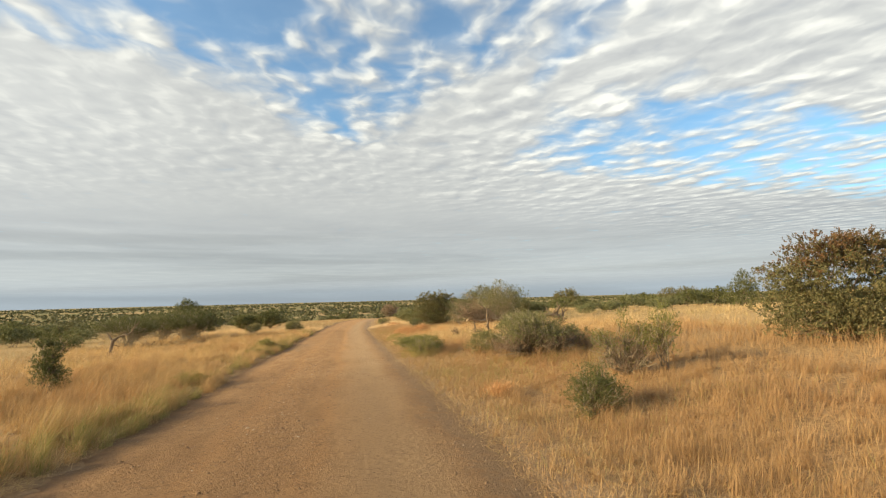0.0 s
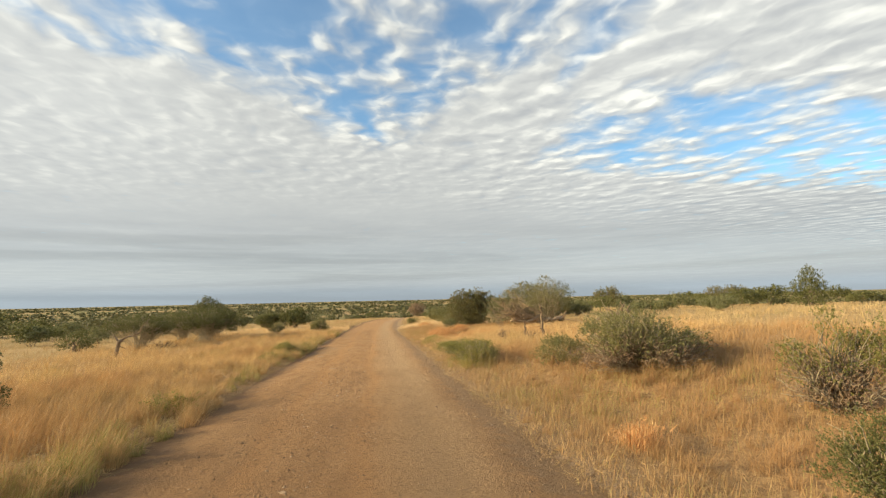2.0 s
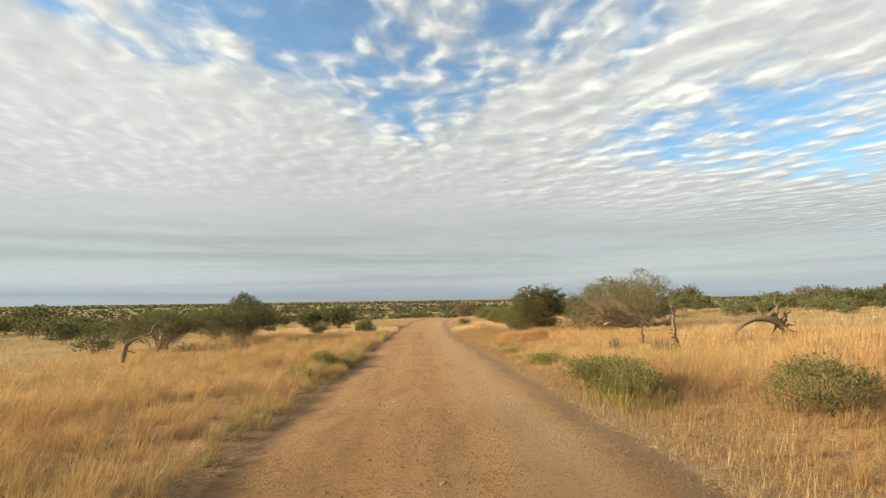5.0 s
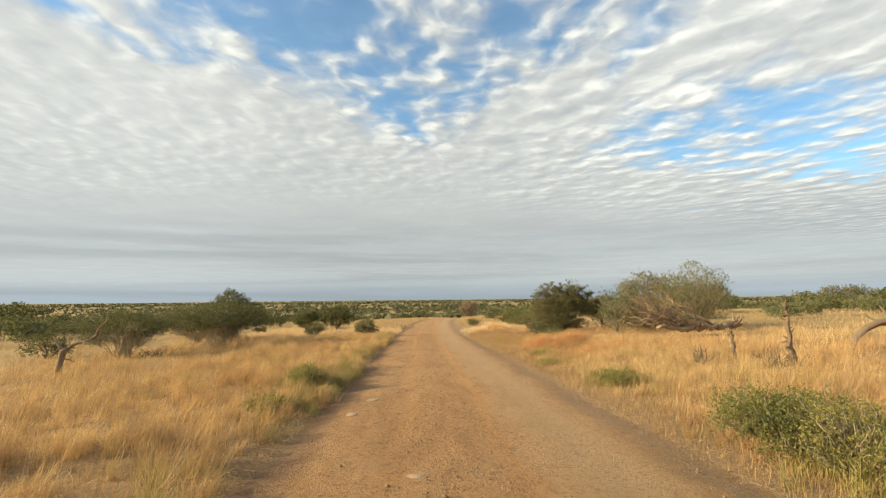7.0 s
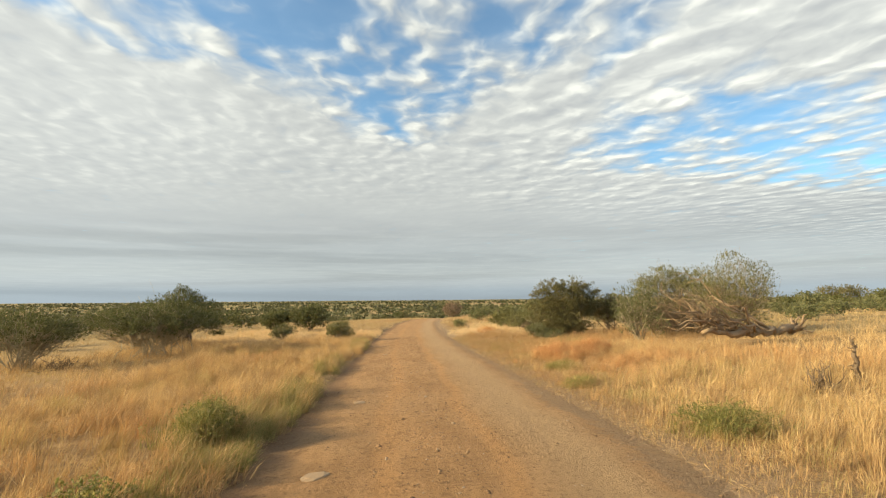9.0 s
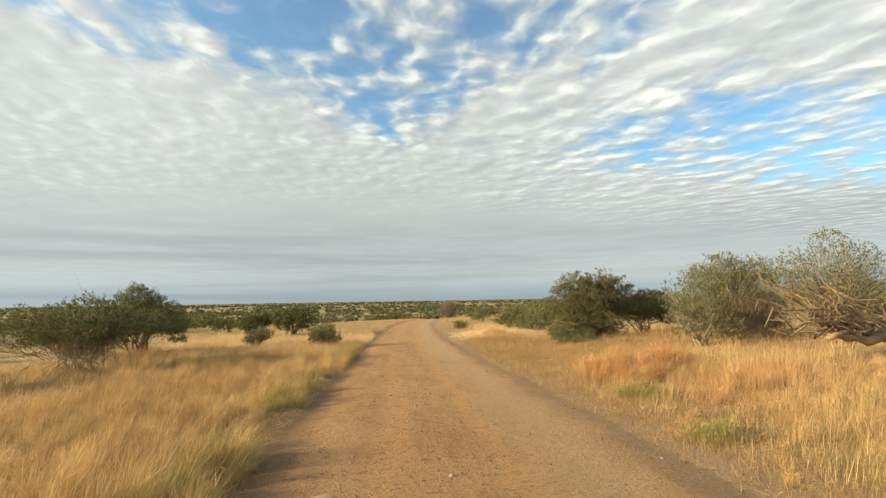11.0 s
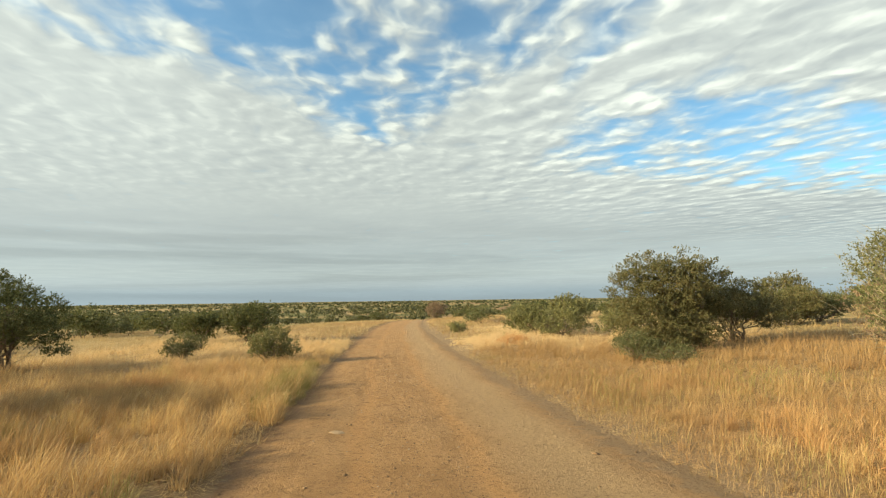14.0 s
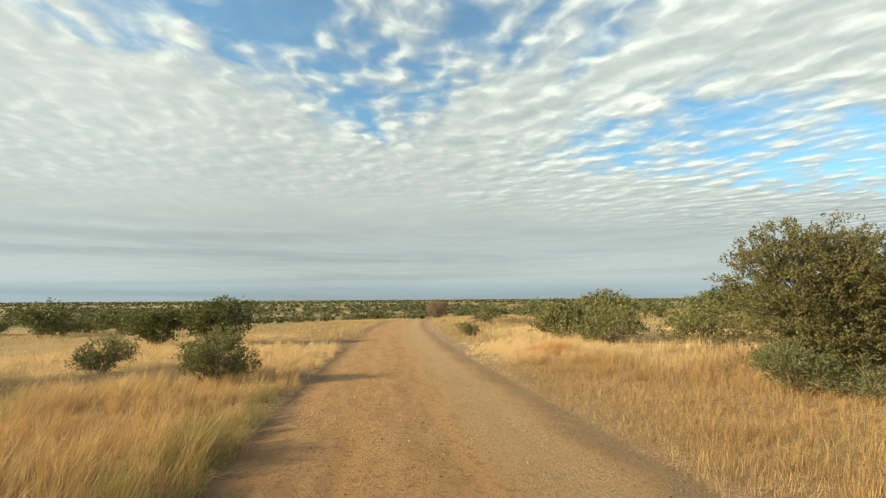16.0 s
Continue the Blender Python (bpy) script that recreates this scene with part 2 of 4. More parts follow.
LEAF_LIME = leafy("yellow_green_leaf", ((0.0, (0.13, 0.135, 0.036)), (0.5, (0.245, 0.235, 0.066)), (1.0, (0.42, 0.35, 0.12))), ((1.6, 0.5, 0.7, (0.36, 0.29, 0.11), 0.5),), 0.3)
LEAF_RUST = leafy("rust_tinged_leaf", ((0.0, (0.05, 0.055, 0.022)), (0.55, (0.10, 0.085, 0.035)), (0.8, (0.17, 0.10, 0.045)), (1.0, (0.25, 0.125, 0.06))),
                  ((0.55, 0.46, 0.62, (0.20, 0.105, 0.05), 0.6),), 0.22)
LEAF_BROWN = leafy("brown_twig_leaf", ((0.0, (0.182, 0.124, 0.078)), (1.0, (0.338, 0.240, 0.163))), None, 0.15)
LEAF_FAR = leafy("far_leaf", ((0.0, (0.055, 0.058, 0.024)), (0.6, (0.106, 0.106, 0.044)), (1.0, (0.178, 0.162, 0.075))), ((0.02, 0.45, 0.65, (0.128, 0.119, 0.056), 0.5),), 0.2)


LEAF_OLIVE = leafy("olive_leaf", ((0.0, (0.098, 0.111, 0.049)), (0.5, (0.163, 0.169, 0.075)), (1.0, (0.260, 0.247, 0.117))), ((0.6, 0.5, 0.7, (0.195, 0.176, 0.086), 0.5),), 0.3)


def wood(name, dark, pale):
    m, n = material(name)
    p = n.node("ShaderNodeTexCoord").outputs["Object"]
    grain = n.noise(n.scaled(p, (1, 1, 0.35)), 26.0, 5.0, 0.6)
    patch = n.noise(p, 3.0, 3.0, 0.55)
    colour = n.mix(n.math("ADD", n.math("MULTIPLY", grain, 0.7), n.math("MULTIPLY", patch, 0.45), -0.1), (*dark, 1), (*pale, 1))
    out(n, surface(n, colour, 0.85, grain, 1.0, 0.04))
    return m


BARK = wood("bark", (0.09, 0.065, 0.045), (0.27, 0.21, 0.155))
BLEACHED = wood("bleached_wood", (0.12, 0.078, 0.045), (0.47, 0.34, 0.215))
DEADWOOD = wood("weathered_wood", (0.065, 0.045, 0.03), (0.32, 0.235, 0.155))
PALEWOOD = wood("pale_twig", (0.20, 0.16, 0.105), (0.46, 0.39, 0.27))


def make_ground():
    m, n = material("savanna_soil")
    p = n.node("ShaderNodeTexCoord").outputs["Object"]
    signed = n.node("ShaderNodeSeparateXYZ", {0: n.node("ShaderNodeTexCoord").outputs["UV"]}).outputs[0]
    side = n.math("ABSOLUTE", signed)
    broad, mid, grit, sand = n.noise(p, 0.012, 4.0, 0.6), n.noise(p, 0.6, 4.0, 0.6), n.noise(p, 9.0, 5.0, 0.65), n.noise(p, 45.0, 3.0, 0.7)
    soil = n.mix(n.step(grit, 0.35, 0.65), (0.25, 0.155, 0.078, 1), (0.40, 0.26, 0.128, 1))
    soil = n.mix(n.step(mid, 0.45, 0.7, 0.0, 0.6), soil, (0.36, 0.22, 0.105, 1))
    straw = n.mix(n.step(mid, 0.38, 0.62), (0.43, 0.278, 0.128, 1), (0.33, 0.203, 0.095, 1))
    straw = n.mix(n.step(grit, 0.35, 0.65), straw, (0.46, 0.322, 0.160, 1))
    green = n.mix(grit, (0.10, 0.11, 0.045, 1), (0.20, 0.19, 0.08, 1))
    reach = n.node("ShaderNodeVectorMath", {0: p}, operation="LENGTH").outputs["Value"]
    thatch = n.mix(n.math("MULTIPLY", n.step(broad, 0.42, 0.56, 0.25, 1.0), n.step(reach, 90.0, 240.0, 0.42, 0.95)), straw, green)
    colour = n.mix(n.step(n.math("ADD", side, n.math("MULTIPLY", mid, 12.0)), 14.0, 34.0), soil, thatch)
    gravel = n.mix(n.step(sand, 0.3, 0.7), (0.20, 0.138, 0.084, 1), (0.38, 0.262, 0.16, 1))
    edge = n.math("ADD", side, n.math("MULTIPLY", n.math("SUBTRACT", grit, 0.5), 2.0))
    dirt = n.mix(n.step(grit, 0.3, 0.7), (0.20, 0.128, 0.07, 1), (0.29, 0.19, 0.105, 1))
    gravel = n.mix(n.step(signed, 0.0, 0.5), dirt, gravel)
    colour = n.mix(n.step(edge, 3.8, 5.2, 1.0, 0.0), colour, gravel)
    out(n, surface(n, colour, 0.95, n.math("ADD", grit, n.math("MULTIPLY", sand, 0.4)), 0.8, 0.05, 0.1))
    return m


def make_road():
    m, n = material("gravel_road")
    uv = n.node("ShaderNodeTexCoord").outputs["UV"]
    part_ = n.node("ShaderNodeSeparateXYZ", {0: uv})
    across = part_.outputs[0]
    p = n.node("ShaderNodeTexCoord").outputs["Object"]
    sway = n.math("ADD", across, n.math("MULTIPLY", n.math("SUBTRACT", n.noise(p, 0.25, 2.0), 0.5), 1.0))
    broad, mid = n.noise(p, 0.35, 4.0, 0.6), n.noise(n.scaled(p, (2.2, 0.5, 1)), 1.2, 4.0, 0.6)
    grit, dust = n.noise(p, 30.0, 4.0, 0.75), n.noise(p, 13.0, 6.0, 0.75)
    base = n.mix(n.step(mid, 0.35, 0.65), (0.375, 0.218, 0.104, 1), (0.465, 0.275, 0.134, 1))
    base = n.mix(n.step(broad, 0.45, 0.65, 0.0, 0.5), base, (0.48, 0.30, 0.155, 1))
    # the packed, greyer lane, and the orange wheel lines
    lane = n.math("MULTIPLY", n.step(sway, 0.1, 1.7), n.step(sway, 2.0, 2.9, 1.0, 0.0))
    base = n.mix(n.math("MULTIPLY", lane, 0.75), base, (0.455, 0.315, 0.182, 1))
    for at, width in ((-1.35, 0.32), (0.45, 0.30)):
        off = n.math("ABSOLUTE", n.math("SUBTRACT", sway, at))
        base = n.mix(n.step(off, 0.05, width, 0.6, 0.0), base, (0.50, 0.28, 0.124, 1))
    shoulder = n.step(n.math("ADD", sway, n.math("MULTIPLY", n.math("SUBTRACT", n.noise(p, 4.0, 4.0, 0.65), 0.5), 1.6)), 2.5, 3.1)
    base = n.mix(n.math("MULTIPLY", shoulder, 0.8), base, (0.33, 0.232, 0.145, 1))
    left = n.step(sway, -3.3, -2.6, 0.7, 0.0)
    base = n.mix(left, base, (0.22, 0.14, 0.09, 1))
    base = n.mix(n.step(grit, 0.55, 0.75, 0.0, 0.55), base, (0.42, 0.30, 0.20, 1))
    base = n.mix(n.step(grit, 0.28, 0.45, 0.8, 0.0), base, (0.115, 0.070, 0.042, 1))
    base = n.mix(n.step(dust, 0.52, 0.64, 0.0, 0.6), base, (0.19, 0.114, 0.064, 1))
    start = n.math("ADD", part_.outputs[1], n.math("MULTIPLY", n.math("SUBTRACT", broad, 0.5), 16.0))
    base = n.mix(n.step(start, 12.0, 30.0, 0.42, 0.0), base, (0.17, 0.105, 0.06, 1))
    clod = n.noise(p, 5.0, 5.0, 0.7)
    base = n.mix(n.math("MULTIPLY", n.step(clod, 0.53, 0.66, 0.0, 0.5), n.step(sway, 0.6, 1.4, 1.0, 0.25)), base, (0.18, 0.108, 0.06, 1))
    height = n.math("ADD", n.math("MULTIPLY", grit, 0.5), n.math("MULTIPLY", dust, 1.3))
    out(n, surface(n, base, 0.93, height, 1.0, 0.07, 0.1))
    return m


def make_stone(name="road_stone", stops=((0.0, (0.17, 0.105, 0.058)), (0.55, (0.29, 0.18, 0.098)), (0.88, (0.38, 0.255, 0.15)), (1.0, (0.50, 0.39, 0.28)))):
    m, n = material(name)
    own = n.node("ShaderNodeNewGeometry").outputs["Random Per Island"]
    p = n.node("ShaderNodeTexCoord").outputs["Object"]
    grain = n.noise(p, 40.0, 4.0, 0.6)
    colour = n.ramp(own, stops)
    colour = n.mix(n.math("MULTIPLY", grain, 0.5), colour, (0.14, 0.09, 0.06, 1))
    out(n, surface(n, colour, 0.9, grain, 0.5, 0.01))
    return m


GROUND, ROAD, STONE = make_ground(), make_road(), make_stone()
PALE_STONE = make_stone("pale_stone", ((0.0, (0.42, 0.285, 0.165)), (1.0, (0.50, 0.35, 0.21))))

# ---- the lie of the land ----
_ys = np.arange(-400.0, 801.0, 2.0)


def _smooth(at, values, width):
    k = np.ones(width) / width
    v = np.interp(_ys, at, values)
    return np.convolve(np.pad(v, width, mode="edge"), k, "same")[width:-width]


_fall = _smooth((-400, -80, 0, 30, 60, 80, 110, 150, 185, 230, 320, 800), (2.5, 1.7, 0, -0.78, -1.66, -2.1, -2.65, -3.6, -4.7, -6.6, -8.8, -9.8), 7)
_mid = _smooth((-400, 0, 30, 60, 80, 115, 150, 185, 230, 300, 800), (8, -0.35, -1.2, -2.05, -2.3, -1.7, 0.6, 4.6, 12, 30, 200), 9)


def road_mid(y):
    return np.interp(y, _ys, _mid)


def soft(x, lo, hi):
    t = np.clip((x - lo) / (hi - lo), 0, 1)
    return t * t * (3 - 2 * t)


def rolling(x, y):
    """Small, even unevenness of the land."""
    return (0.05 * np.sin(0.9 * x + 0.4 * y + 1.0) * np.sin(0.5 * y - 0.3 * x) + 0.07 * np.sin(0.23 * x + 1.7) * np.sin(0.19 * y + 0.5)
            + 0.04 * np.sin(1.7 * y + 0.6 * x) * np.sin(1.3 * x + 2.0))


def ground_z(x, y):
    x, y = np.asarray(x, float), np.asarray(y, float)
    side = x - road_mid(y)
    near = np.interp(y, _ys, _fall) + 0.030 * np.clip(side - 3.6, 0, 45) + 0.06 * np.clip(side - 6.0, 0, 9) * (1 - 0.5 * soft(y, 42, 58)) - 0.20 * np.exp(-((side - 6.2) / 1.8) ** 2) * (1 - soft(y, 13, 28)) - 0.02 * np.clip(-side - 3.8, 0, 40)
    near = near + rolling(x, y) * soft(np.abs(side), 3.0, 7.0)
    r = np.hypot(x, y - 40)
    far = -10.0 + 1.2 * np.sin(x / 190 + 1) * np.sin(y / 230) * soft(r, 250, 700)
    w = soft(r, 130, 480)
    return near * (1 - w) + far * w - 0.085 * (1 - soft(np.abs(side), 3.2, 4.3)) * (1 - w)


def zat(x, y):
    return float(ground_z(x, y))


# ---- mesh making ----


def mesh_of(name, verts, faces, mat, smooth=False):
    """A mesh from arrays: verts (n, 3) and faces (m, 3) or (m, 4)."""
    verts, faces = np.asarray(verts, np.float32), np.asarray(faces, np.int32)
    me = bpy.data.meshes.new(name)
    m, k = faces.shape
    me.vertices.add(len(verts))
    me.vertices.foreach_set("co", verts.ravel())
    me.loops.add(m * k)
    me.loops.foreach_set("vertex_index", faces.ravel())
    me.polygons.add(m)
    me.polygons.foreach_set("loop_start", np.arange(0, m * k, k, dtype=np.int32))
    if smooth:
        me.polygons.foreach_set("use_smooth", np.ones(m, bool))
    me.update(calc_edges=True)
    me.materials.append(mat)
    return me


def part(name, me, parent, label=""):
    ob = new(name, me)
    ob.parent = parent
    return tagged(ob, label) if label else ob


class Heap:
    """Triangles gathered for one mesh."""

    def __init__(self):
        self.v, self.f, self.n = [], [], 0

    def add(self, v, f):
        self.v.append(np.asarray(v, float))
        self.f.append(np.asarray(f, int) + self.n)
        self.n += len(v)

    def mesh(self, name, mat, smooth=False):
        return mesh_of(name, np.concatenate(self.v), np.concatenate(self.f), mat, smooth)


def tube(heap, points, radii, sides=5, rng=None, rough=0.0):
    """A tapered, bent limb along points, closed at both ends."""
    p, r = np.asarray(points, float), np.asarray(radii, float)
    k = len(p)
    d = np.gradient(p, axis=0)
    d /= np.linalg.norm(d, axis=1)[:, None] + 1e-9
    ref = np.array([0.0, 0.0, 1.0]) if abs(d[:, 2]).mean() < 0.8 else np.array([1.0, 0.0, 0.0])
    a = np.cross(d, ref)
    a /= np.linalg.norm(a, axis=1)[:, None] + 1e-9
    b = np.cross(d, a)
    w = np.arange(sides) * 2 * np.pi / sides
    rr = np.repeat(r[:, None], sides, 1)
    if rough and rng is not None:
        rr = rr * (1 + rough * rng.uniform(-1, 1, rr.shape))
    v = p[:, None] + rr[..., None] * (np.cos(w)[None, :, None] * a[:, None] + np.sin(w)[None, :, None] * b[:, None])
    v = np.concatenate([v.reshape(-1, 3), p[:1], p[-1:]])
    i, j = np.meshgrid(np.arange(k - 1), np.arange(sides), indexing="ij")
    i, j = i.ravel(), j.ravel()
    q = (j + 1) % sides
    f = np.concatenate([np.stack([i * sides + j, i * sides + q, (i + 1) * sides + q], 1), np.stack([i * sides + j, (i + 1) * sides + q, (i + 1) * sides + j], 1)])
    s = np.arange(sides)
    t = (s + 1) % sides
    f = np.concatenate([f, np.stack([t, s, np.full(sides, k * sides)], 1), np.stack([(k - 1) * sides + s, (k - 1) * sides + t, np.full(sides, k * sides + 1)], 1)])
    heap.add(v, f)


def bent(rng, a, b, k=6, sag=0.12, lift=0.0):
    """A crooked line from a to b."""
    a, b = np.asarray(a, float), np.asarray(b, float)
    t = np.linspace(0, 1, k)[:, None]
    long = np.linalg.norm(b - a)
    w = rng.normal(0, 1, (k, 3)) * sag * long * 0.35
    w[0] = w[-1] = 0
    arch = np.sin(np.pi * t) * np.array([[0, 0, lift * long]])
    return a * (1 - t) + b * t + w + arch


def leaves(rng, centres, spread, count, size, flat=0.0, long=1.7, sprig=0, plain=True):
    """count small leaves round each centre: four-cornered, each folded along its rib; in sprigs of so many, or loose."""
    n = len(centres) * count
    wide = np.repeat(np.broadcast_to(spread, (len(centres), 3)), count, 0)
    c = np.repeat(centres, count, 0)
    if sprig:
        m = -(-n // sprig)
        core = np.array([0, 0, centres[:, 2].mean() * 0.6])
        root = rng.normal(0, 1, (m, 3)) * 0.75
        to = rng.normal(0, 1, (m, 3))
        to /= np.linalg.norm(to, axis=1)[:, None]
        away = c[np.minimum(np.arange(m) * sprig, n - 1)] - core
        away /= np.linalg.norm(away, axis=1)[:, None] + 1e-9
        to = to * 0.75 + away * 0.8 + (0, 0, 0.25)
        to /= np.linalg.norm(to, axis=1)[:, None]
        own, at = np.repeat(root, sprig, 0)[:n], np.repeat(to, sprig, 0)[:n]
        c = c + own * wide + at * rng.uniform(-0.3, 1.0, (n, 1)) * size * 3.6 + rng.normal(0, 0.45, (n, 3)) * size
        d = at * 0.7 + rng.normal(0, 0.7, (n, 3))
    else:
        c = c + rng.normal(0, 1, (n, 3)).clip(-1.5, 1.5) * wide
        d = rng.normal(0, 1, (n, 3))
    d[:, 2] = d[:, 2] * (1 - flat) + 0.15
    d /= np.linalg.norm(d, axis=1)[:, None]
    e = np.cross(d, rng.normal(0, 1, (n, 3)))
    e /= np.linalg.norm(e, axis=1)[:, None] + 1e-9
    nrm = np.cross(d, e)
    s = size * rng.uniform(0.6, 1.4, (n, 1))
    a, tip = c - d * s * long / 2, c + d * s * long / 2
    if plain:
        v = np.stack([a + e * s * 0.55, a - e * s * 0.55, tip + nrm * s * 0.2], 1).reshape(-1, 3)
        return v, np.arange(n * 3).reshape(-1, 3)
    l = c + e * s * 0.45 + nrm * s * 0.16 - d * s * 0.1
    r = c - e * s * 0.45 + nrm * s * 0.16 - d * s * 0.1
    v = np.stack([a, l, tip, r], 1).reshape(-1, 3)
    i = np.arange(n)[:, None] * 4
    f = np.concatenate([i + [0, 1, 2], i + [0, 2, 3]], 1).reshape(-1, 3)
    return v, f

# ---- ground and road ----


def spaced(fine, reach, step_, far, growth=1.22):
    a = list(np.arange(fine[0], fine[1] + 1e-6, step_))
    s, lo, hi = step_, a[0], a[-1]
    while hi < reach[1]:
        s *= growth
        hi += s
        lo -= s
        a = [lo] + a + [hi]
    return np.array(a)


gx, gy = spaced((-30, 30), (-3600, 3600), 0.6, 0), spaced((-12, 125), (-3600, 3600), 0.8, 0)
GX, GY = np.meshgrid(gx, gy, indexing="ij")
verts = np.stack([GX, GY, ground_z(GX, GY)], -1).reshape(-1, 3)
i, j = np.meshgrid(np.arange(len(gx) - 1), np.arange(len(gy) - 1), indexing="ij")
a = (i * len(gy) + j).ravel()
ground = new("ground", mesh_of("ground", verts, np.stack([a, a + len(gy), a + len(gy) + 1, a + 1], 1), GROUND, True))
uv = ground.data.uv_layers.new(name="road_side")
loops = np.zeros(len(ground.data.loops), np.int32)
ground.data.loops.foreach_get("vertex_index", loops)
uv.data.foreach_set("uv", np.stack([verts[:, 0] - road_mid(verts[:, 1]), verts[:, 1]], 1)[loops].astype(np.float32).ravel())
tagged(ground, "savanna ground of dry soil and trodden straw", "ground", kind="structure")


def road_height(s, y):
    """Height of the road's surface over the land's line: crown, wheel tracks, loose ridges and ripples."""
    h = 0.02 - 0.006 * (s / 3.0) ** 2
    for at, w, d in ((-1.35, 0.28, 0.014), (0.45, 0.26, 0.012), (1.75, 0.35, 0.012)):
        h = h - d * np.exp(-((s - at - 0.10 * np.sin(y * 0.11)) / w) ** 2)
    h = h + 0.010 * np.exp(-((s + 0.45 + 0.15 * np.sin(y * 0.2)) / 0.35) ** 2)
    h = h + 0.004 * np.sin(y * 5.1 + 0.5 * np.sin(s * 2)) * np.sin(s * 1.9 + 0.31 * y) + 0.006 * np.sin(y * 0.8 + s) * np.sin(2.1 * s + 0.23 * y)
    edge = soft(np.abs(s), 2.3, 3.8)
    return h * (1 - edge) - 0.080 * edge


ry = np.concatenate([np.arange(-12, 0, 0.5), np.arange(0, 70, 0.11), np.arange(70, 130, 0.4), np.arange(130, 330, 2.0)])
rs = np.linspace(-3.8, 3.8, 50)
RS, RY = np.meshgrid(rs, ry, indexing="ij")
ragged = 0.07 * np.sin(RY * 0.9 + 1.0) + 0.06 * np.sin(RY * 2.3) + 0.05 * np.sin(RY * 5.7) + 0.07 * np.sin(RY * 11.3 + 2 * np.sin(RY * 3.1))
RX = road_mid(RY) + RS + ragged * soft(np.abs(RS), 1.5, 3.6)
r = np.hypot(RX, RY - 40)
line = np.interp(RY, _ys, _fall)
w = soft(r, 130, 480)
rz = line * (1 - w) + (-10.0) * w + road_height(RS, RY) + np.random.default_rng(3).normal(0, 1, RS.shape) * np.where(np.abs(RS) < 3.0, 0.0022, 0.008)
rz = np.where(RY > 130, np.maximum(rz, ground_z(RX, RY) + 0.04 - 0.2 * soft(np.abs(RS), 2.9, 3.75)), rz)
i, j = np.meshgrid(np.arange(len(rs) - 1), np.arange(len(ry) - 1), indexing="ij")
a = (i * len(ry) + j).ravel()
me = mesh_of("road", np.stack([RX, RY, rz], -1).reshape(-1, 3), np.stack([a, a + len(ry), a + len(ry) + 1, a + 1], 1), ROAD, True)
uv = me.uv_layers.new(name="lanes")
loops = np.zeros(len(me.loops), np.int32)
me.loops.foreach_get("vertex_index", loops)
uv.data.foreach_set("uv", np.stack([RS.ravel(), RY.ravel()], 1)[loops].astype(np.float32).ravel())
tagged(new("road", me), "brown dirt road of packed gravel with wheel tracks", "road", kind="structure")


def road_z(x, y):
    s = x - road_mid(y)
    return np.interp(y, _ys, _fall) + road_height(s, y)


def pebbles(rng, x, y, z, size):
    """Rough little stones: a squashed, knocked eight-faced lump each."""
    n = len(x)
    base = np.array([[1, 0, 0], [0, 1, 0], [-1, 0, 0], [0, -1, 0], [0, 0, 1], [0, 0, -0.6]], float)
    f = np.array([[0, 1, 4], [1, 2, 4], [2, 3, 4], [3, 0, 4], [1, 0, 5], [2, 1, 5], [3, 2, 5], [0, 3, 5]])
    v = base[None] * rng.uniform(0.65, 1.3, (n, len(base), 1)) * size[:, None, None] * np.array([1, 0.8, 0.55])
    t = rng.uniform(0, 2 * np.pi, n)
    c, s = np.cos(t)[:, None], np.sin(t)[:, None]
    v = np.stack([v[..., 0] * c - v[..., 1] * s, v[..., 0] * s + v[..., 1] * c, v[..., 2]], -1)
    v += np.stack([x, y, z + 0.1 * size], -1)[:, None]
    return v.reshape(-1, 3), (f[None] + (np.arange(n) * len(base))[:, None, None]).reshape(-1, 3)


rng = np.random.default_rng(11)
n = 13500
y = rng.uniform(2, 72, n)
s = np.where(rng.random(n) < 0.42, rng.normal(3.0, 0.38, n), np.where(rng.random(n) < 0.6, rng.normal(-0.45, 0.55, n), rng.uniform(-3.3, 3.0, n)))
x = road_mid(y) + s
m = 3600
x[:m], y[:m] = road_mid(y[:m]) + rng.normal(-0.7, 0.7, m) + 0.25 * np.sin(y[:m] * 0.4), y[:m]
s = x - road_mid(y)
v, f = pebbles(rng, x, y, np.maximum(road_z(x, y), np.where(np.abs(s) > 3.2, ground_z(x, y), -99)), np.where((rng.random(n) < 0.48) & (s < 1.0), rng.gamma(2.6, 0.0055, n) + 0.006, rng.gamma(1.7, 0.0052, n) + 0.005))
tagged(new("loose_gravel", mesh_of("loose_gravel", v, f, STONE)), "loose brown gravel strewn over the dirt road", "gravel", kind="stuff")


def flat_stone(x, y, size, seed):
    rng = np.random.default_rng(seed)
    bm = bmesh.new()
    bmesh.ops.create_icosphere(bm, subdivisions=3, radius=1.0)
    for q in bm.verts:
        k = 1 + 0.28 * noise.noise(q.co * 1.6 + Vector((seed, 0, 0))) + 0.10 * noise.noise(q.co * 4.5 + Vector((0, seed, 0)))
        q.co = Vector((q.co.x * size * k, q.co.y * size * 0.72 * k, q.co.z * size * 0.13 * k))
    me = bpy.data.meshes.new("stone")
    bm.to_mesh(me)
    bm.free()
    me.materials.append(PALE_STONE)
    ob = new("stone", me)
    ob.matrix_world = pose(x, y, float(road_z(x, y)) + size * 0.04, 0, 0, rng.uniform(0, 180))
    return tagged(ob, "flat pale stone set in the dirt road", "stone", "stones in the road")


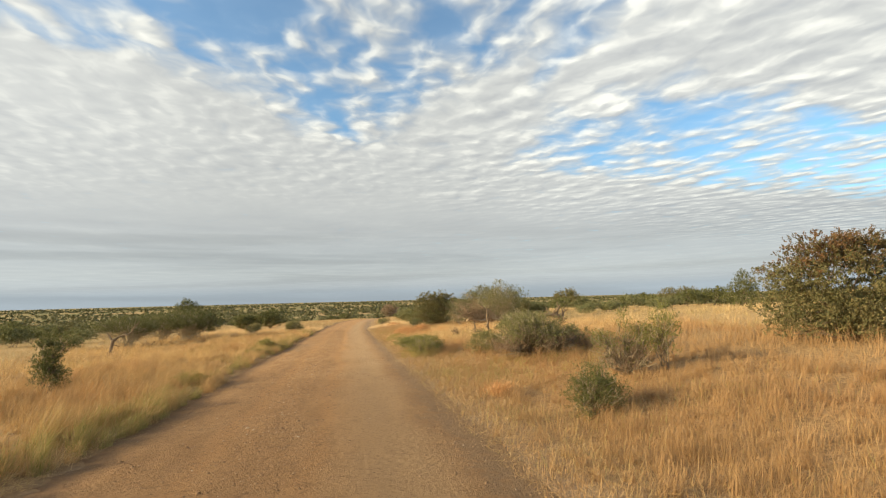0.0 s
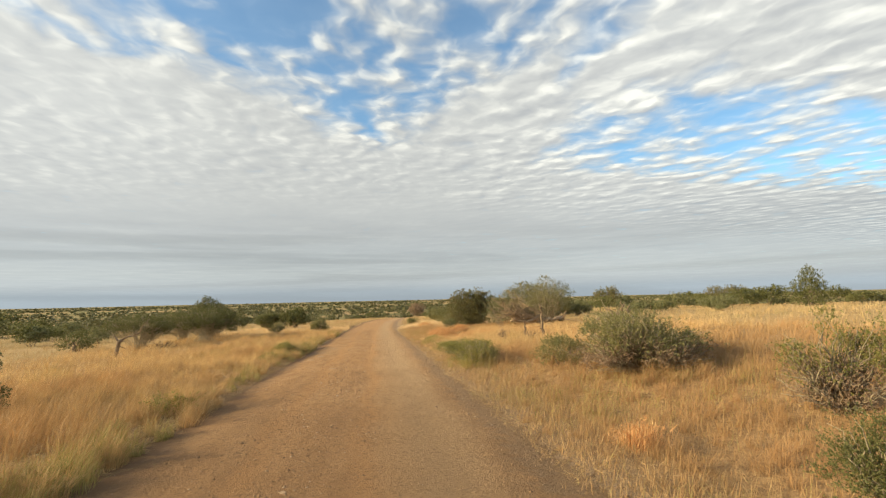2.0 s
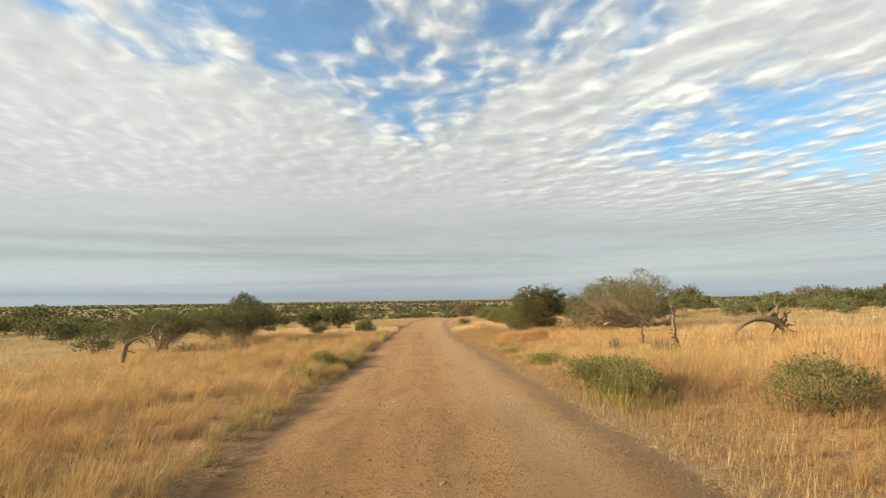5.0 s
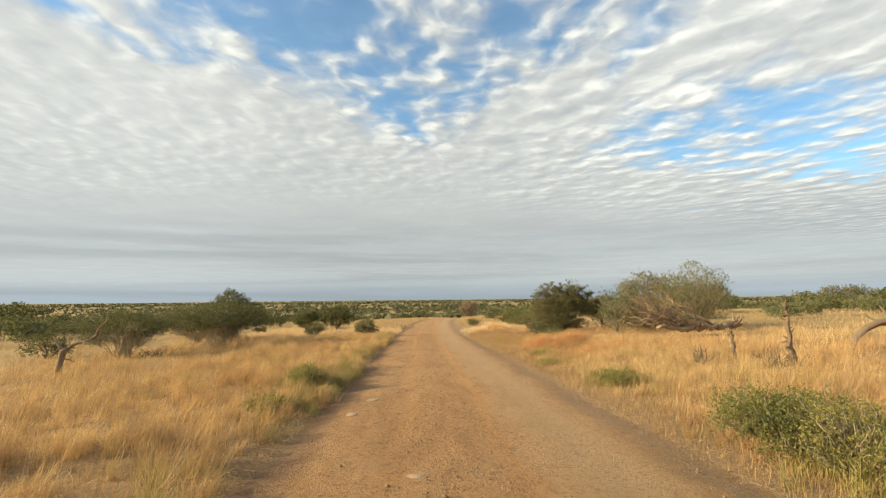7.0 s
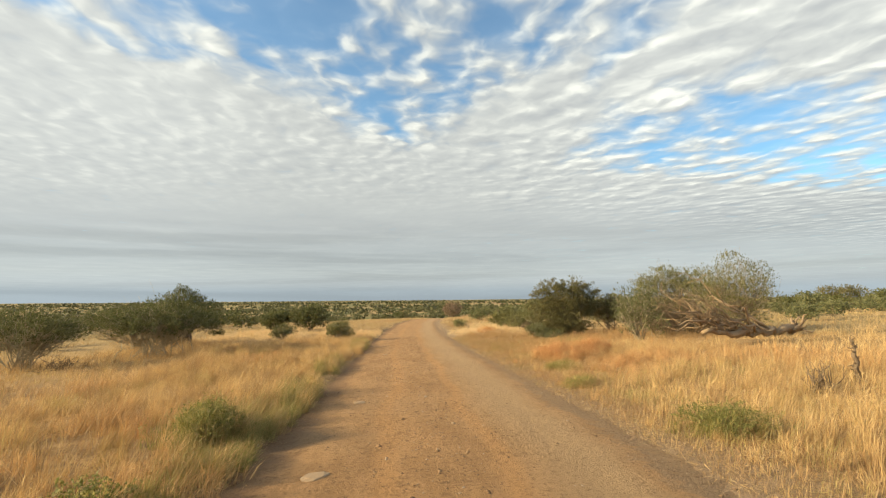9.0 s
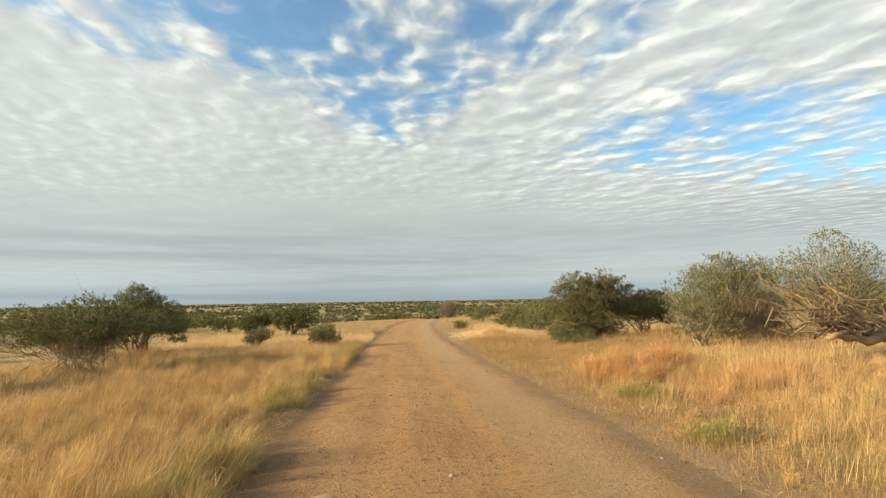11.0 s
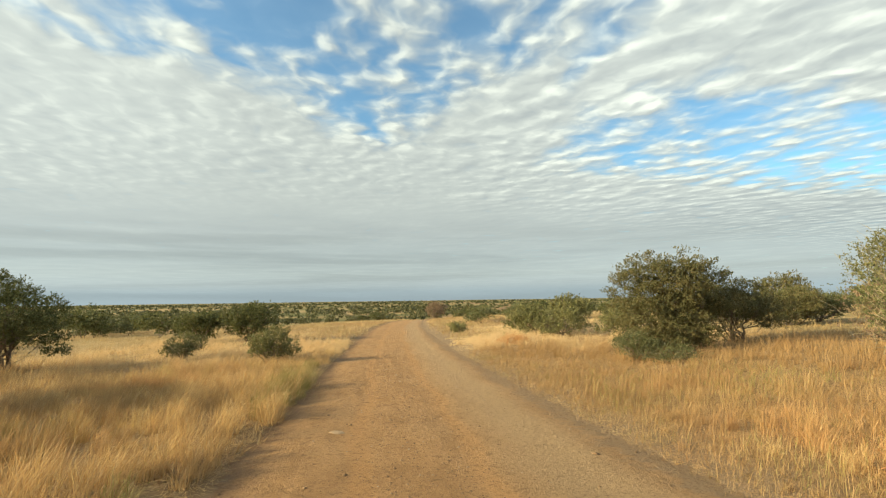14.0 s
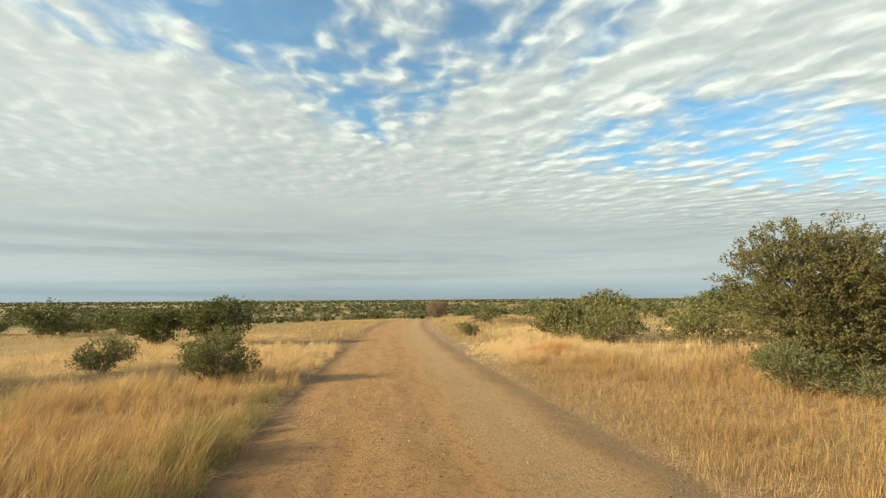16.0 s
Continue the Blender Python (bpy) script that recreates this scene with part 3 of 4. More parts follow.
for k, (x, y, size) in enumerate(((-3.79, 30.65, 0.19), (-3.53, 32.5, 0.20), (-3.54, 38.2, 0.17), (-2.2, 26.4, 0.13), (-3.8, 53.0, 0.16), (-0.3, 56.0, 0.06), (-1.2, 12.0, 0.06))):
    flat_stone(x, y, size, k + 1)

# ---- grass ----


def blades(rng, x, y, h, width, lean, tris=3, wind=(0.22, -0.05), splay=None):
    """Bent, tapering blades on the ground at x, y."""
    n = len(x)
    z = ground_z(x, y) - 0.02
    t = rng.uniform(0, 2 * np.pi, n)
    d = np.stack([np.cos(t), np.sin(t)], 1)
    if splay is not None:
        d = d * 0.6 + splay
    fall = np.abs(rng.normal(0, lean, n) + (rng.random(n) < 0.22) * 0.8)[:, None]
    off = d * fall * h[:, None] + np.array(wind) * h[:, None] * rng.uniform(0.3, 1.3, (n, 1))
    q = rng.uniform(0, 2 * np.pi, n)
    side = np.stack([np.cos(q), np.sin(q), np.zeros(n)], 1) * (width * rng.uniform(0.6, 1.3, n))[:, None] / 2
    root = np.stack([x, y, z], 1)
    tip = root + np.concatenate([off, (h * np.sqrt(np.clip(1 - (off**2).sum(1) / (h**2 + 1e-9) * 0.6, 0.06, 1)))[:, None]], 1)
    midp = root + (tip - root) * 0.48 + np.concatenate([-off * 0.22, (0.10 * h)[:, None]], 1)
    if tris == 1:
        v = np.stack([root - side, root + side, tip], 1).reshape(-1, 3)
        f = np.arange(n * 3).reshape(-1, 3)
        return v, f
    v = np.stack([root - side, root + side, midp, midp - side * 0.8, midp + side * 0.8, tip], 1).reshape(-1, 3)
    return v, np.arange(n * 6).reshape(-1, 3)


def patchy(x, y, a=0.0):
    """Slow changes of the grass's height and thickness, between 0 and 1."""
    v = np.sin(0.55 * x + 0.31 * y + a) + np.sin(-0.33 * x + 0.62 * y + 1.3 + 2 * a) + np.sin(1.3 * x - 0.9 * y + 0.4) * 0.7 + np.sin(0.17 * x + 0.13 * y + 2.2) + np.sin(2.1 * x + 1.7 * y) * 0.5
    return np.clip(0.5 + v / 6.5, 0, 1)


def tufted(rng, n_tufts, per, xr, yr, spread):
    """Places of blades, in tufts."""
    cx, cy = rng.uniform(*xr, n_tufts), rng.uniform(*yr, n_tufts)
    x = np.repeat(cx, per) + rng.normal(0, spread, n_tufts * per)
    y = np.repeat(cy, per) + rng.normal(0, spread, n_tufts * per)
    own = np.repeat(rng.uniform(0.4, 1.4, n_tufts), per)
    bow = np.repeat(rng.normal(0, 0.42, (n_tufts, 2)), per, 0)
    return x, y, own, np.stack([x - np.repeat(cx, per), y - np.repeat(cy, per)], 1).clip(-2 * spread, 2 * spread) / spread * 0.8 + bow


# bare rings under the shrubs and round the fallen wood keep their own cover
def meadow(seed, side_lo, side_hi, yr, tufts, per, spread, height, width, tris, left, lean=0.40):
    rng = np.random.default_rng(seed)
    sx = (-side_hi - 2.5, -max(side_lo - 2.5, 3.3)) if left else (max(side_lo - 2.5, 3.3), side_hi + 2.5)
    s, y, own, out_ = tufted(rng, tufts, per, sx, yr, spread)
    edge = 3.55 + 0.22 * np.sin(y * 0.9 + (1 if left else 4)) + 0.15 * np.sin(y * 2.6) + (0.35 * np.sin(y * 0.31) if left else 0.15 * np.sin(y * 0.4) + 0.25)
    keep = (np.abs(s) > edge) & (np.abs(s) < side_hi + 3)
    s, y, own, out_ = s[keep], y[keep], own[keep], out_[keep]
    x = s + road_mid(y)
    fringe = rng.random(len(s)) < soft(np.abs(s), side_lo - 2.5, side_lo + 1.0) * (1 - soft(np.abs(s), side_hi - 1.0, side_hi + 2.5)) if side_lo > 6 else rng.random(len(s)) < 1 - soft(np.abs(s), side_hi - 1.0, side_hi + 2.5)
    s, y, own, out_, x = s[fringe], y[fringe], own[fringe], out_[fringe], x[fringe]
    lip = edge[keep][fringe]
    p = np.clip(patchy(x, y, 0.0 if left else 2.0) * 0.45 + 0.55 * np.clip((patchy(2.6 * x, 2.4 * y, 1.0) - 0.5) * 1.7 + 0.5, 0, 1), 0, 1)
    ramp_ = (0.75 if left else 0.42) + (0.25 if left else 0.58) * soft(np.abs(s), lip, lip + (0.8 if left else 1.8))
    thin = rng.random(len(x)) < (0.50 + 0.50 * soft(np.abs(s), lip - 0.1, lip + (0.4 if left else 1.2))) * ((0.50 if left else 0.40) + 0.80 * p)
    h = height * (0.34 + 1.12 * p) * own * ramp_ * rng.uniform(0.55, 1.25, len(x))
    if not left:
        h = h * (0.84 + 0.16 * soft(y + 1.2 * np.abs(s), 22, 38))
    x, y, h, out_ = x[thin], y[thin], h[thin], out_[thin]
    return blades(rng, x, y, h, width, lean, tris, (0.34, -0.08) if left else (0.12, -0.06), out_)


def tussocks(seed, side_lo, side_hi, yr, count, per, height, width, left, lean, wisps=0.5, only=None):
    """Bunches of long blades that splay from one root, with loose seed heads at their tips."""
    rng = np.random.default_rng(seed)
    y, s = rng.uniform(*yr, count), rng.uniform(side_lo, side_hi, count)
    edge = 3.62 + 0.22 * np.sin(y * 0.9 + (1 if left else 4)) + 0.15 * np.sin(y * 2.6) + (0.35 * np.sin(y * 0.31) if left else 0.15 * np.sin(y * 0.4) + 0.30)
    near_edge = soft(s, edge, edge + (0.5 if left else 2.4))
    x = road_mid(y) + (-s if left else s)
    p = patchy(x, y, 0.0 if left else 2.0)
    keep = (s > edge) & (rng.random(count) < ((0.75 if left else 0.35) + (0.25 if left else 0.65) * near_edge) * (0.45 + 0.8 * p))
    if only is not None:
        keep = (s > edge - 0.15) & only(y, rng)
    x, y, p, near_edge = x[keep], y[keep], p[keep], near_edge[keep]
    m = len(x)
    own = height * rng.uniform(0.45, 1.15, m) * (0.55 + 0.7 * p) * ((0.9 if left else 0.42) + (0.1 if left else 0.58) * near_edge)
    if not left:
        own = own * (0.88 + 0.12 * soft(y + 1.2 * np.abs(x - road_mid(y)), 22, 38))
    if not left:
        own = own * (1 - 0.45 * soft(y, 50, 54) * (1 - soft(y, 63, 67)))
    wide = 0.10 + 0.26 * own * rng.uniform(0.6, 1.3, m)
    k = np.repeat(np.arange(m), per)
    t, d = rng.uniform(0, 2 * np.pi, m * per), np.sqrt(rng.random(m * per))
    out_ = np.stack([np.cos(t), np.sin(t)], 1) * d[:, None]
    bow = rng.normal(0, 0.26 if left else 0.40, (m, 2))[k]
    bx, by = x[k] + out_[:, 0] * wide[k] * 0.6, y[k] + out_[:, 1] * wide[k] * 0.6
    h = own[k] * rng.uniform(0.45, 1.12, m * per) * (1.06 - 0.30 * d)
    v, f = blades(rng, bx, by, h, width, lean, 3, (0.30, -0.08) if left else (0.14, -0.06), out_ * 0.75 + bow)
    heap = [(v, f)]
    if wisps:
        tip = v.reshape(-1, 6, 3)[:, 5]
        tip = tip[rng.random(len(tip)) < wisps]
        n = len(tip)
        d = rng.normal(0, 1, (n, 3)) * (1, 1, 0.7) + (0.5 if left else 0.2, 0, 0.25)
        d = d / np.linalg.norm(d, axis=1)[:, None] * rng.uniform(0.05, 0.13, (n, 1))
        o = rng.normal(0, 1, (n, 3))
        o = o / np.linalg.norm(o, axis=1)[:, None] * 0.0042
        c = tip - np.array([0, 0, 1]) * rng.uniform(0, 0.16, (n, 1))
        heap.append((np.stack([c - o, c + o, c + d], 1).reshape(-1, 3), np.arange(n * 3).reshape(-1, 3)))
    return heap


near_left, near_right = Heap(), Heap()
near_left.add(*meadow(21, 3.3, 9.5, (-1, 84), 2600, 46, 0.15, 0.50, 0.013, 1, True, 0.60))
near_left.add(*meadow(22, 10.5, 21, (4, 98), 7000, 22, 0.17, 0.56, 0.017, 1, True, 0.6))
near_right.add(*meadow(23, 3.4, 9.5, (-1, 84), 4500, 46, 0.19, 0.46, 0.0085, 1, False, 1.1))
near_right.add(*meadow(24, 9.0, 21, (4, 98), 7800, 24, 0.19, 0.52, 0.015, 1, False, 0.95))
for piece in tussocks(61, 3.4, 11.5, (-1, 62), 2350, 84, 0.86, 0.0096, True, 0.38, 0.2) + tussocks(62, 3.4, 10.5, (61, 84), 560, 56, 0.8, 0.013, True, 0.26, 0):
    near_left.add(*piece)
for piece in tussocks(63, 3.5, 13.0, (0, 62), 2900, 90, 0.70, 0.0080, False, 0.85, 0.25) + tussocks(64, 3.5, 10.5, (61, 84), 560, 56, 0.66, 0.013, False, 0.3, 0):
    near_right.add(*piece)
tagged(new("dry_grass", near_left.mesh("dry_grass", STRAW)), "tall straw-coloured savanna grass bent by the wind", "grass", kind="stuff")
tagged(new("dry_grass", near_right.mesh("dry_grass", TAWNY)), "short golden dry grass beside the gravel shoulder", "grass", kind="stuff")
far_grass = Heap()
for seed, left in ((31, True), (32, False)):
    far_grass.add(*meadow(seed, 20, 48, (18, 150), 8500, 8, 0.30, 0.38, 0.031, 1, left, 0.95))
    far_grass.add(*meadow(seed + 4, 46, 120, (40, 170), 7500, 4, 0.5, 0.40, 0.07, 1, left, 0.95))
    far_grass.add(*meadow(seed + 8, 3.8, 22, (80, 230), 6500, 7, 0.32, 0.46, 0.045, 1, left, 0.8))
tagged(new("dry_grass", far_grass.mesh("far_grass", PALE)), "pale dry grass of the open savanna", "grass", kind="stuff")

# greener growth along the road's edge
rng = np.random.default_rng(41)
verge = Heap()
for piece in tussocks(65, 3.4, 4.5, (1, 66), 800, 80, 0.70, 0.010, True, 0.34, 0.2, lambda y, rng: np.sin(0.55 * y + 1.2) + np.sin(0.21 * y) + rng.normal(0, 0.7, len(y)) > -0.1):
    verge.add(*piece)
s, y, own, out_ = tufted(rng, 1700, 16, (4.2, 11.0), (4, 62), 0.17)
keep = np.sin(0.8 * y + 0.4) + np.sin(0.33 * y + 2) + rng.normal(0, 0.5, len(y)) > 0.2
s, y, own, out_ = s[keep], y[keep], own[keep], out_[keep]
x = road_mid(y) + s
verge.add(*blades(rng, x, y, 0.36 * own * rng.uniform(0.5, 1.2, len(x)), 0.011, 0.34, 3))
tagged(new("green_grass", verge.mesh("green_grass", VERGE)), "greenish grass along the road edge", "grass", kind="stuff")


# straw and dead stalks lying along both edges
rng = np.random.default_rng(45)
n = 56000
y = rng.uniform(2, 75, n)
s = np.where(rng.random(n) < 0.4, -3.45 - np.abs(rng.normal(0, 0.5, n)), 3.3 + np.abs(rng.normal(0, 1.6, n)))
x = road_mid(y) + s
z = np.maximum(ground_z(x, y), road_z(x, y)) + rng.uniform(0.005, 0.11, n)
t, long = rng.uniform(0, 2 * np.pi, n), rng.uniform(0.03, 0.26, n)
d = np.stack([np.cos(t), np.sin(t), rng.normal(0, 0.16, n)], 1) * long[:, None]
o = np.stack([-np.sin(t), np.cos(t), rng.normal(0, 0.3, n)], 1) * 0.0045
c = np.stack([x, y, z], 1)
litter = np.stack([c - o, c + o, c + d], 1).reshape(-1, 3)
tagged(new("straw_litter", mesh_of("straw_litter", litter, np.arange(n * 3).reshape(-1, 3), STRAW)), "dead straw strewn along the road edges", "litter", kind="stuff")


rng = np.random.default_rng(46)
low_growth = Heap()
for side_, share, reach_, tall in ((1, 5200, (3.6, 9.0), 0.25), (1, 4200, (3.45, 5.6), 0.17), (-1, 2200, (3.6, 8.5), 0.25)):
    s, y, own, out_ = tufted(rng, share, 14, reach_, (1, 70), 0.20)
    x = road_mid(y) + side_ * s
    low_growth.add(*blades(rng, x, y, tall * own * rng.uniform(0.4, 1.3, len(x)), 0.010, 1.3, 1, (0.15, -0.05), out_))
tagged(new("dead_undergrowth", low_growth.mesh("dead_undergrowth", DULL)), "short brown trampled grass under the taller stalks", "grass", kind="stuff")


def grass_clump(x, y, r, h, n, seed, mat, label, name="grass_clump", group="rust-coloured grass clumps"):
    rng = np.random.default_rng(seed)
    k = 40
    cx, cy = rng.normal(0, r * 0.5, (2, k))
    t = rng.integers(0, k, n)
    px, py = x + cx[t] + rng.normal(0, 0.10, n), y + cy[t] + rng.normal(0, 0.10, n)
    far_ = np.hypot(px - x, py - y) / r
    tall = h * rng.uniform(0.35, 1.15, n) * (1 - 0.45 * np.clip(far_, 0, 1))
    z = zat(x, y)
    ob = new(name)
    ob.location = (x, y, z)
    v, f = blades(rng, px, py, tall, 0.011, 0.55, 3, (0.1, 0), np.stack([px - x, py - y], 1) / r * 0.5)
    v = v - np.array([x, y, z])
    tagged(part("foliage", mesh_of("foliage", v, f, mat), ob), kind="stuff")
    tip = v.reshape(-1, 6, 3)[::3, 5]
    d = rng.normal(0, 1, (len(tip), 3)) * 0.05 + (0.03, 0, 0.03)
    o = rng.normal(0, 1, (len(tip), 3)) * 0.005
    heads = np.stack([tip - o, tip + o, tip + d], 1).reshape(-1, 3)
    tagged(part("seed_plume", mesh_of("seed_plume", heads, np.arange(len(heads)).reshape(-1, 3), mat), ob), kind="stuff")
    return tagged(ob, label, "grass", group)


grass_clump(4.7, 47.8, 1.25, 1.0, 8600, 51, RUST, "rust-orange clump of tall dry grass")
grass_clump(6.1, 48.1, 1.2, 1.0, 7000, 52, RUST, "rust-orange clump of tall dry grass")
grass_clump(5.0, 74.0, 1.1, 0.80, 4200, 53, RUST, "reddish clump of dry grass before the bend")
grass_clump(4.4, 13.4, 0.36, 0.50, 900, 54, RUST, "small rusty tuft beside the gravel shoulder")
grass_clump(3.75, 25.7, 0.85, 0.82, 2600, 56, VERGE, "feathery yellow-green clump by the gravel shoulder", group="green grass clumps")
grass_clump(3.7, 34.3, 0.85, 0.55, 2400, 57, VERGE, "low green grass clump by the gravel shoulder", group="green grass clumps")
grass_clump(-5.85, 34.6, 0.8, 0.9, 3000, 58, VERGE, "bright yellow-green clump at the road edge", group="green grass clumps")
grass_clump(3.6, 44.3, 0.7, 0.42, 2200, 59, VERGE, "low sprawling green grass clump beside rusty grass", group="green grass clumps")
grass_clump(2.9, 40.2, 0.5, 0.42, 1400, 60, VERGE, "low green grass clump by the road edge", group="green grass clumps")
grass_clump(6.6, 44.8, 0.8, 0.45, 900, 55, RUST, "sparse reddish tuft in golden grass")

# ---- shrubs and trees ----


def lobed(rng, r, h, low, lobes):
    """The rounded masses that make up a crown: centre and half axes."""
    mid = (low + h) / 2
    rows = [((0, 0, mid), (r * 0.72, r * 0.72, (h - low) * 0.46))]
    for k in range(lobes):
        t = 2 * np.pi * (k + rng.uniform(-0.3, 0.3)) / lobes
        d, s = r * rng.uniform(0.42, 0.66), rng.uniform(0.30, 0.48)
        rows.append(((d * np.cos(t), d * np.sin(t), low + (h - low) * rng.uniform(0.25, 0.72)), (r * s, r * s, (h - low) * s * 0.62)))
    rows.append(((r * rng.uniform(-0.3, 0.3), r * rng.uniform(-0.3, 0.3), h * 0.84), (r * 0.34, r * 0.34, h * 0.16)))
    return rows


def shrub(x, y, h, r, seed, mat, label, low=0.15, lobes=7, clumps=420, per=22, leaf=0.075, stems=9, twigs=0, bark=None, name="shrub", category="shrub", rows=None, group="", stem_r=0.05, inner=0.55, sprig=9, twig_bark=None, tip_mat=None, low_mat=None, foot_r=0.06, sprays=0, spray_r=0.3):
    """A many-stemmed shrub or small tree: crooked tapered stems, side twigs and a crown of leaf clumps."""
    rng = np.random.default_rng(seed)
    low *= h
    rows = rows or lobed(rng, r, h, low, lobes)
    vol = np.array([a[1][0] * a[1][1] for a in rows])
    pick = rng.choice(len(rows), clumps, p=vol / vol.sum())
    cen, ax = np.array([a[0] for a in rows])[pick], np.array([a[1] for a in rows])[pick]
    d = rng.normal(0, 1, (clumps, 3))
    d /= np.linalg.norm(d, axis=1)[:, None]
    c = cen + d * ax * rng.uniform(inner, 1.06, (clumps, 1)) ** 0.7
    if sprays:
        # flat, drooping layers of foliage with dark gaps between them
        fan = c[rng.choice(clumps, sprays)][rng.integers(0, sprays, clumps)]
        off = rng.normal(0, 1, (clumps, 3)).clip(-1.8, 1.8) * (spray_r, spray_r, spray_r * 0.26)
        beyond = (off[:, :2] * fan[:, :2]).sum(1) / (np.linalg.norm(fan[:, :2], axis=1) + 0.3)
        loose = rng.random(clumps) < 0.55
        c = np.where(loose[:, None], fan + off - np.stack([0 * beyond, 0 * beyond, 0.30 * beyond], 1), c * (0.93, 0.93, 0.97))
    c[:, 2] = np.maximum(c[:, 2], low * 0.6 + rng.uniform(0.02, 0.25, clumps) * h * 0.3)
    root = new(name)
    root.location = (x, y, zat(x, y))
    tagged(root, label, category, group)
    ends = c[rng.choice(clumps, stems, replace=False)] * np.array([0.82, 0.82, 0.92])
    for e in ends:
        limbs = Heap()
        foot = rng.normal(0, foot_r * r, 3) * (1, 1, 0) - (0, 0, 0.08)
        line_ = bent(rng, foot, e, 7, 0.16, 0.06)
        k = stem_r * rng.uniform(0.6, 1.25)
        tube(limbs, line_, np.linspace(k, k * 0.25, 7), 5)
        near_ = c[np.argsort(np.linalg.norm(c - e, axis=1))[:14]]
        for q in near_[rng.choice(len(near_), 5, replace=False)]:
            at = line_[rng.integers(3, 6)]
            tube(limbs, bent(rng, at, q, 4, 0.2), np.linspace(k * 0.42, k * 0.1, 4), 3)
        part("stem", limbs.mesh("stem", bark or BARK, True), root)
    if twigs:
        bare = Heap()
        for _ in range(twigs):
            e = c[rng.integers(clumps)]
            o = e * np.array([1.08, 1.08, 1.04]) + rng.normal(0, 0.10 * r, 3)
            a_ = e * rng.uniform(0.3, 0.7)
            tube(bare, bent(rng, a_, o, 5, 0.22), np.linspace(0.016, 0.004, 5), 3)
        tagged(part("thorn_tangle", bare.mesh("thorn_tangle", twig_bark or PALEWOOD), root, "pale leafless thorny twigs"), kind="stuff")
    spread = np.full((clumps, 3), 0.10 if sprays else 0.5 * r * 2.5 / math.sqrt(clumps) + 0.03) * np.array([1.15, 1.15, 0.75])
    if tip_mat:
        top = c[:, 2] > h * 0.62 + rng.normal(0, h * 0.08, clumps)
        v, f = leaves(rng, c[top], spread[top], per, leaf, sprig=sprig)
        part("crown_top", mesh_of("crown_top", v, f, tip_mat), root, "rust-brown upper foliage")
        c, spread = c[~top], spread[~top]
    if low_mat:
        foot_ = c[:, 2] < h * 0.42 + rng.normal(0, h * 0.10, len(c))
        v, f = leaves(rng, c[foot_], spread[foot_], per, leaf, sprig=sprig)
        part("crown_foot", mesh_of("crown_foot", v, f, low_mat), root, "grey-brown half-bare lower twigs")
        c, spread = c[~foot_], spread[~foot_]
    v, f = leaves(rng, c, spread, per, leaf, sprig=sprig)
    part("crown", mesh_of("crown", v, f, mat), root)
    return root


# the tall shrubs beside the start of the drive
shrub(17.6, 14.8, 4.25, 3.5, 101, LEAF_DARK, "large thorny shrub with a rust-brown top", 0.02, 9, 3000, 36, 0.034, 18, tip_mat=LEAF_RUST, inner=0.25, sprays=480, spray_r=0.16,
      rows=[((cx, cy, cz * 0.88), (ax, ay, az * 0.90)) for (cx, cy, cz), (ax, ay, az) in (((0, 0, 2.2), (2.9, 2.8, 1.7)), ((-1.7, -0.6, 1.2), (1.6, 1.5, 1.1)), ((0.3, -1.3, 1.0), (2.0, 1.5, 1.0)), ((-0.9, 0, 3.5), (1.4, 1.3, 0.7)), ((0.9, 0, 3.7), (1.3, 1.3, 0.6)), ((-2.2, 0, 2.5), (1.0, 1.0, 0.8)), ((1.9, -0.5, 2.2), (1.5, 1.5, 1.2)), ((-2.5, -0.4, 0.9), (1.2, 1.2, 0.9)), ((-1.2, -1.4, 0.8), (1.5, 1.2, 0.8)))])
shrub(7.8, 19.6, 1.85, 2.3, 102, LEAF_GREY, "broad grey-green thorny shrub in dry grass", 0.01, 11, 1500, 45, 0.021, 22, 620, inner=0.3, stem_r=0.03, low_mat=LEAF_BROWN)
shrub(6.5, 22.9, 1.15, 1.1, 103, LEAF_GREY, "low grey-green shrub at the edge of a larger one", 0.02, 6, 320, 45, 0.019, 9, 25, stem_r=0.02)
shrub(5.7, 10.3, 1.15, 0.72, 104, LEAF_GREEN, "small dense dark green shrub in golden grass", 0.01, 9, 460, 63, 0.0120, 14, 90, stem_r=0.012, inner=0.15, sprays=70, spray_r=0.13)
shrub(8.3, 13.5, 2.0, 1.25, 105, LEAF_FRESH, "young green acacia with thin bare twigs", 0.02, 10, 560, 54, 0.014, 16, 200, stem_r=0.012, inner=0.15, low_mat=LEAF_BROWN,
      rows=[((0, 0, 0.5), (0.85, 0.8, 0.45)), ((0.35, 0, 0.9), (0.6, 0.6, 0.35)), ((-0.6, 0, 0.95), (0.42, 0.4, 0.28)), ((0.0, 0, 1.35), (0.26, 0.26, 0.36)), ((-0.1, 0, 1.8), (0.16, 0.16, 0.28)), ((0.6, 0, 1.3), (0.4, 0.35, 0.18)), ((-0.9, 0, 1.2), (0.2, 0.2, 0.12))])
shrub(9.2, 13.1, 1.95, 0.8, 106, LEAF_FRESH, "thin leaning young acacia with feathery leaves", 0.25, 6, 150, 45, 0.018, 9, 26, stem_r=0.014, inner=0.3)
shrub(3.75, 25.8, 1.1, 0.95, 107, LEAF_LIME, "feathery yellow-green shrub by the gravel shoulder", 0.01, 9, 260, 36, 0.016, 22, 120, stem_r=0.008, inner=0.2)
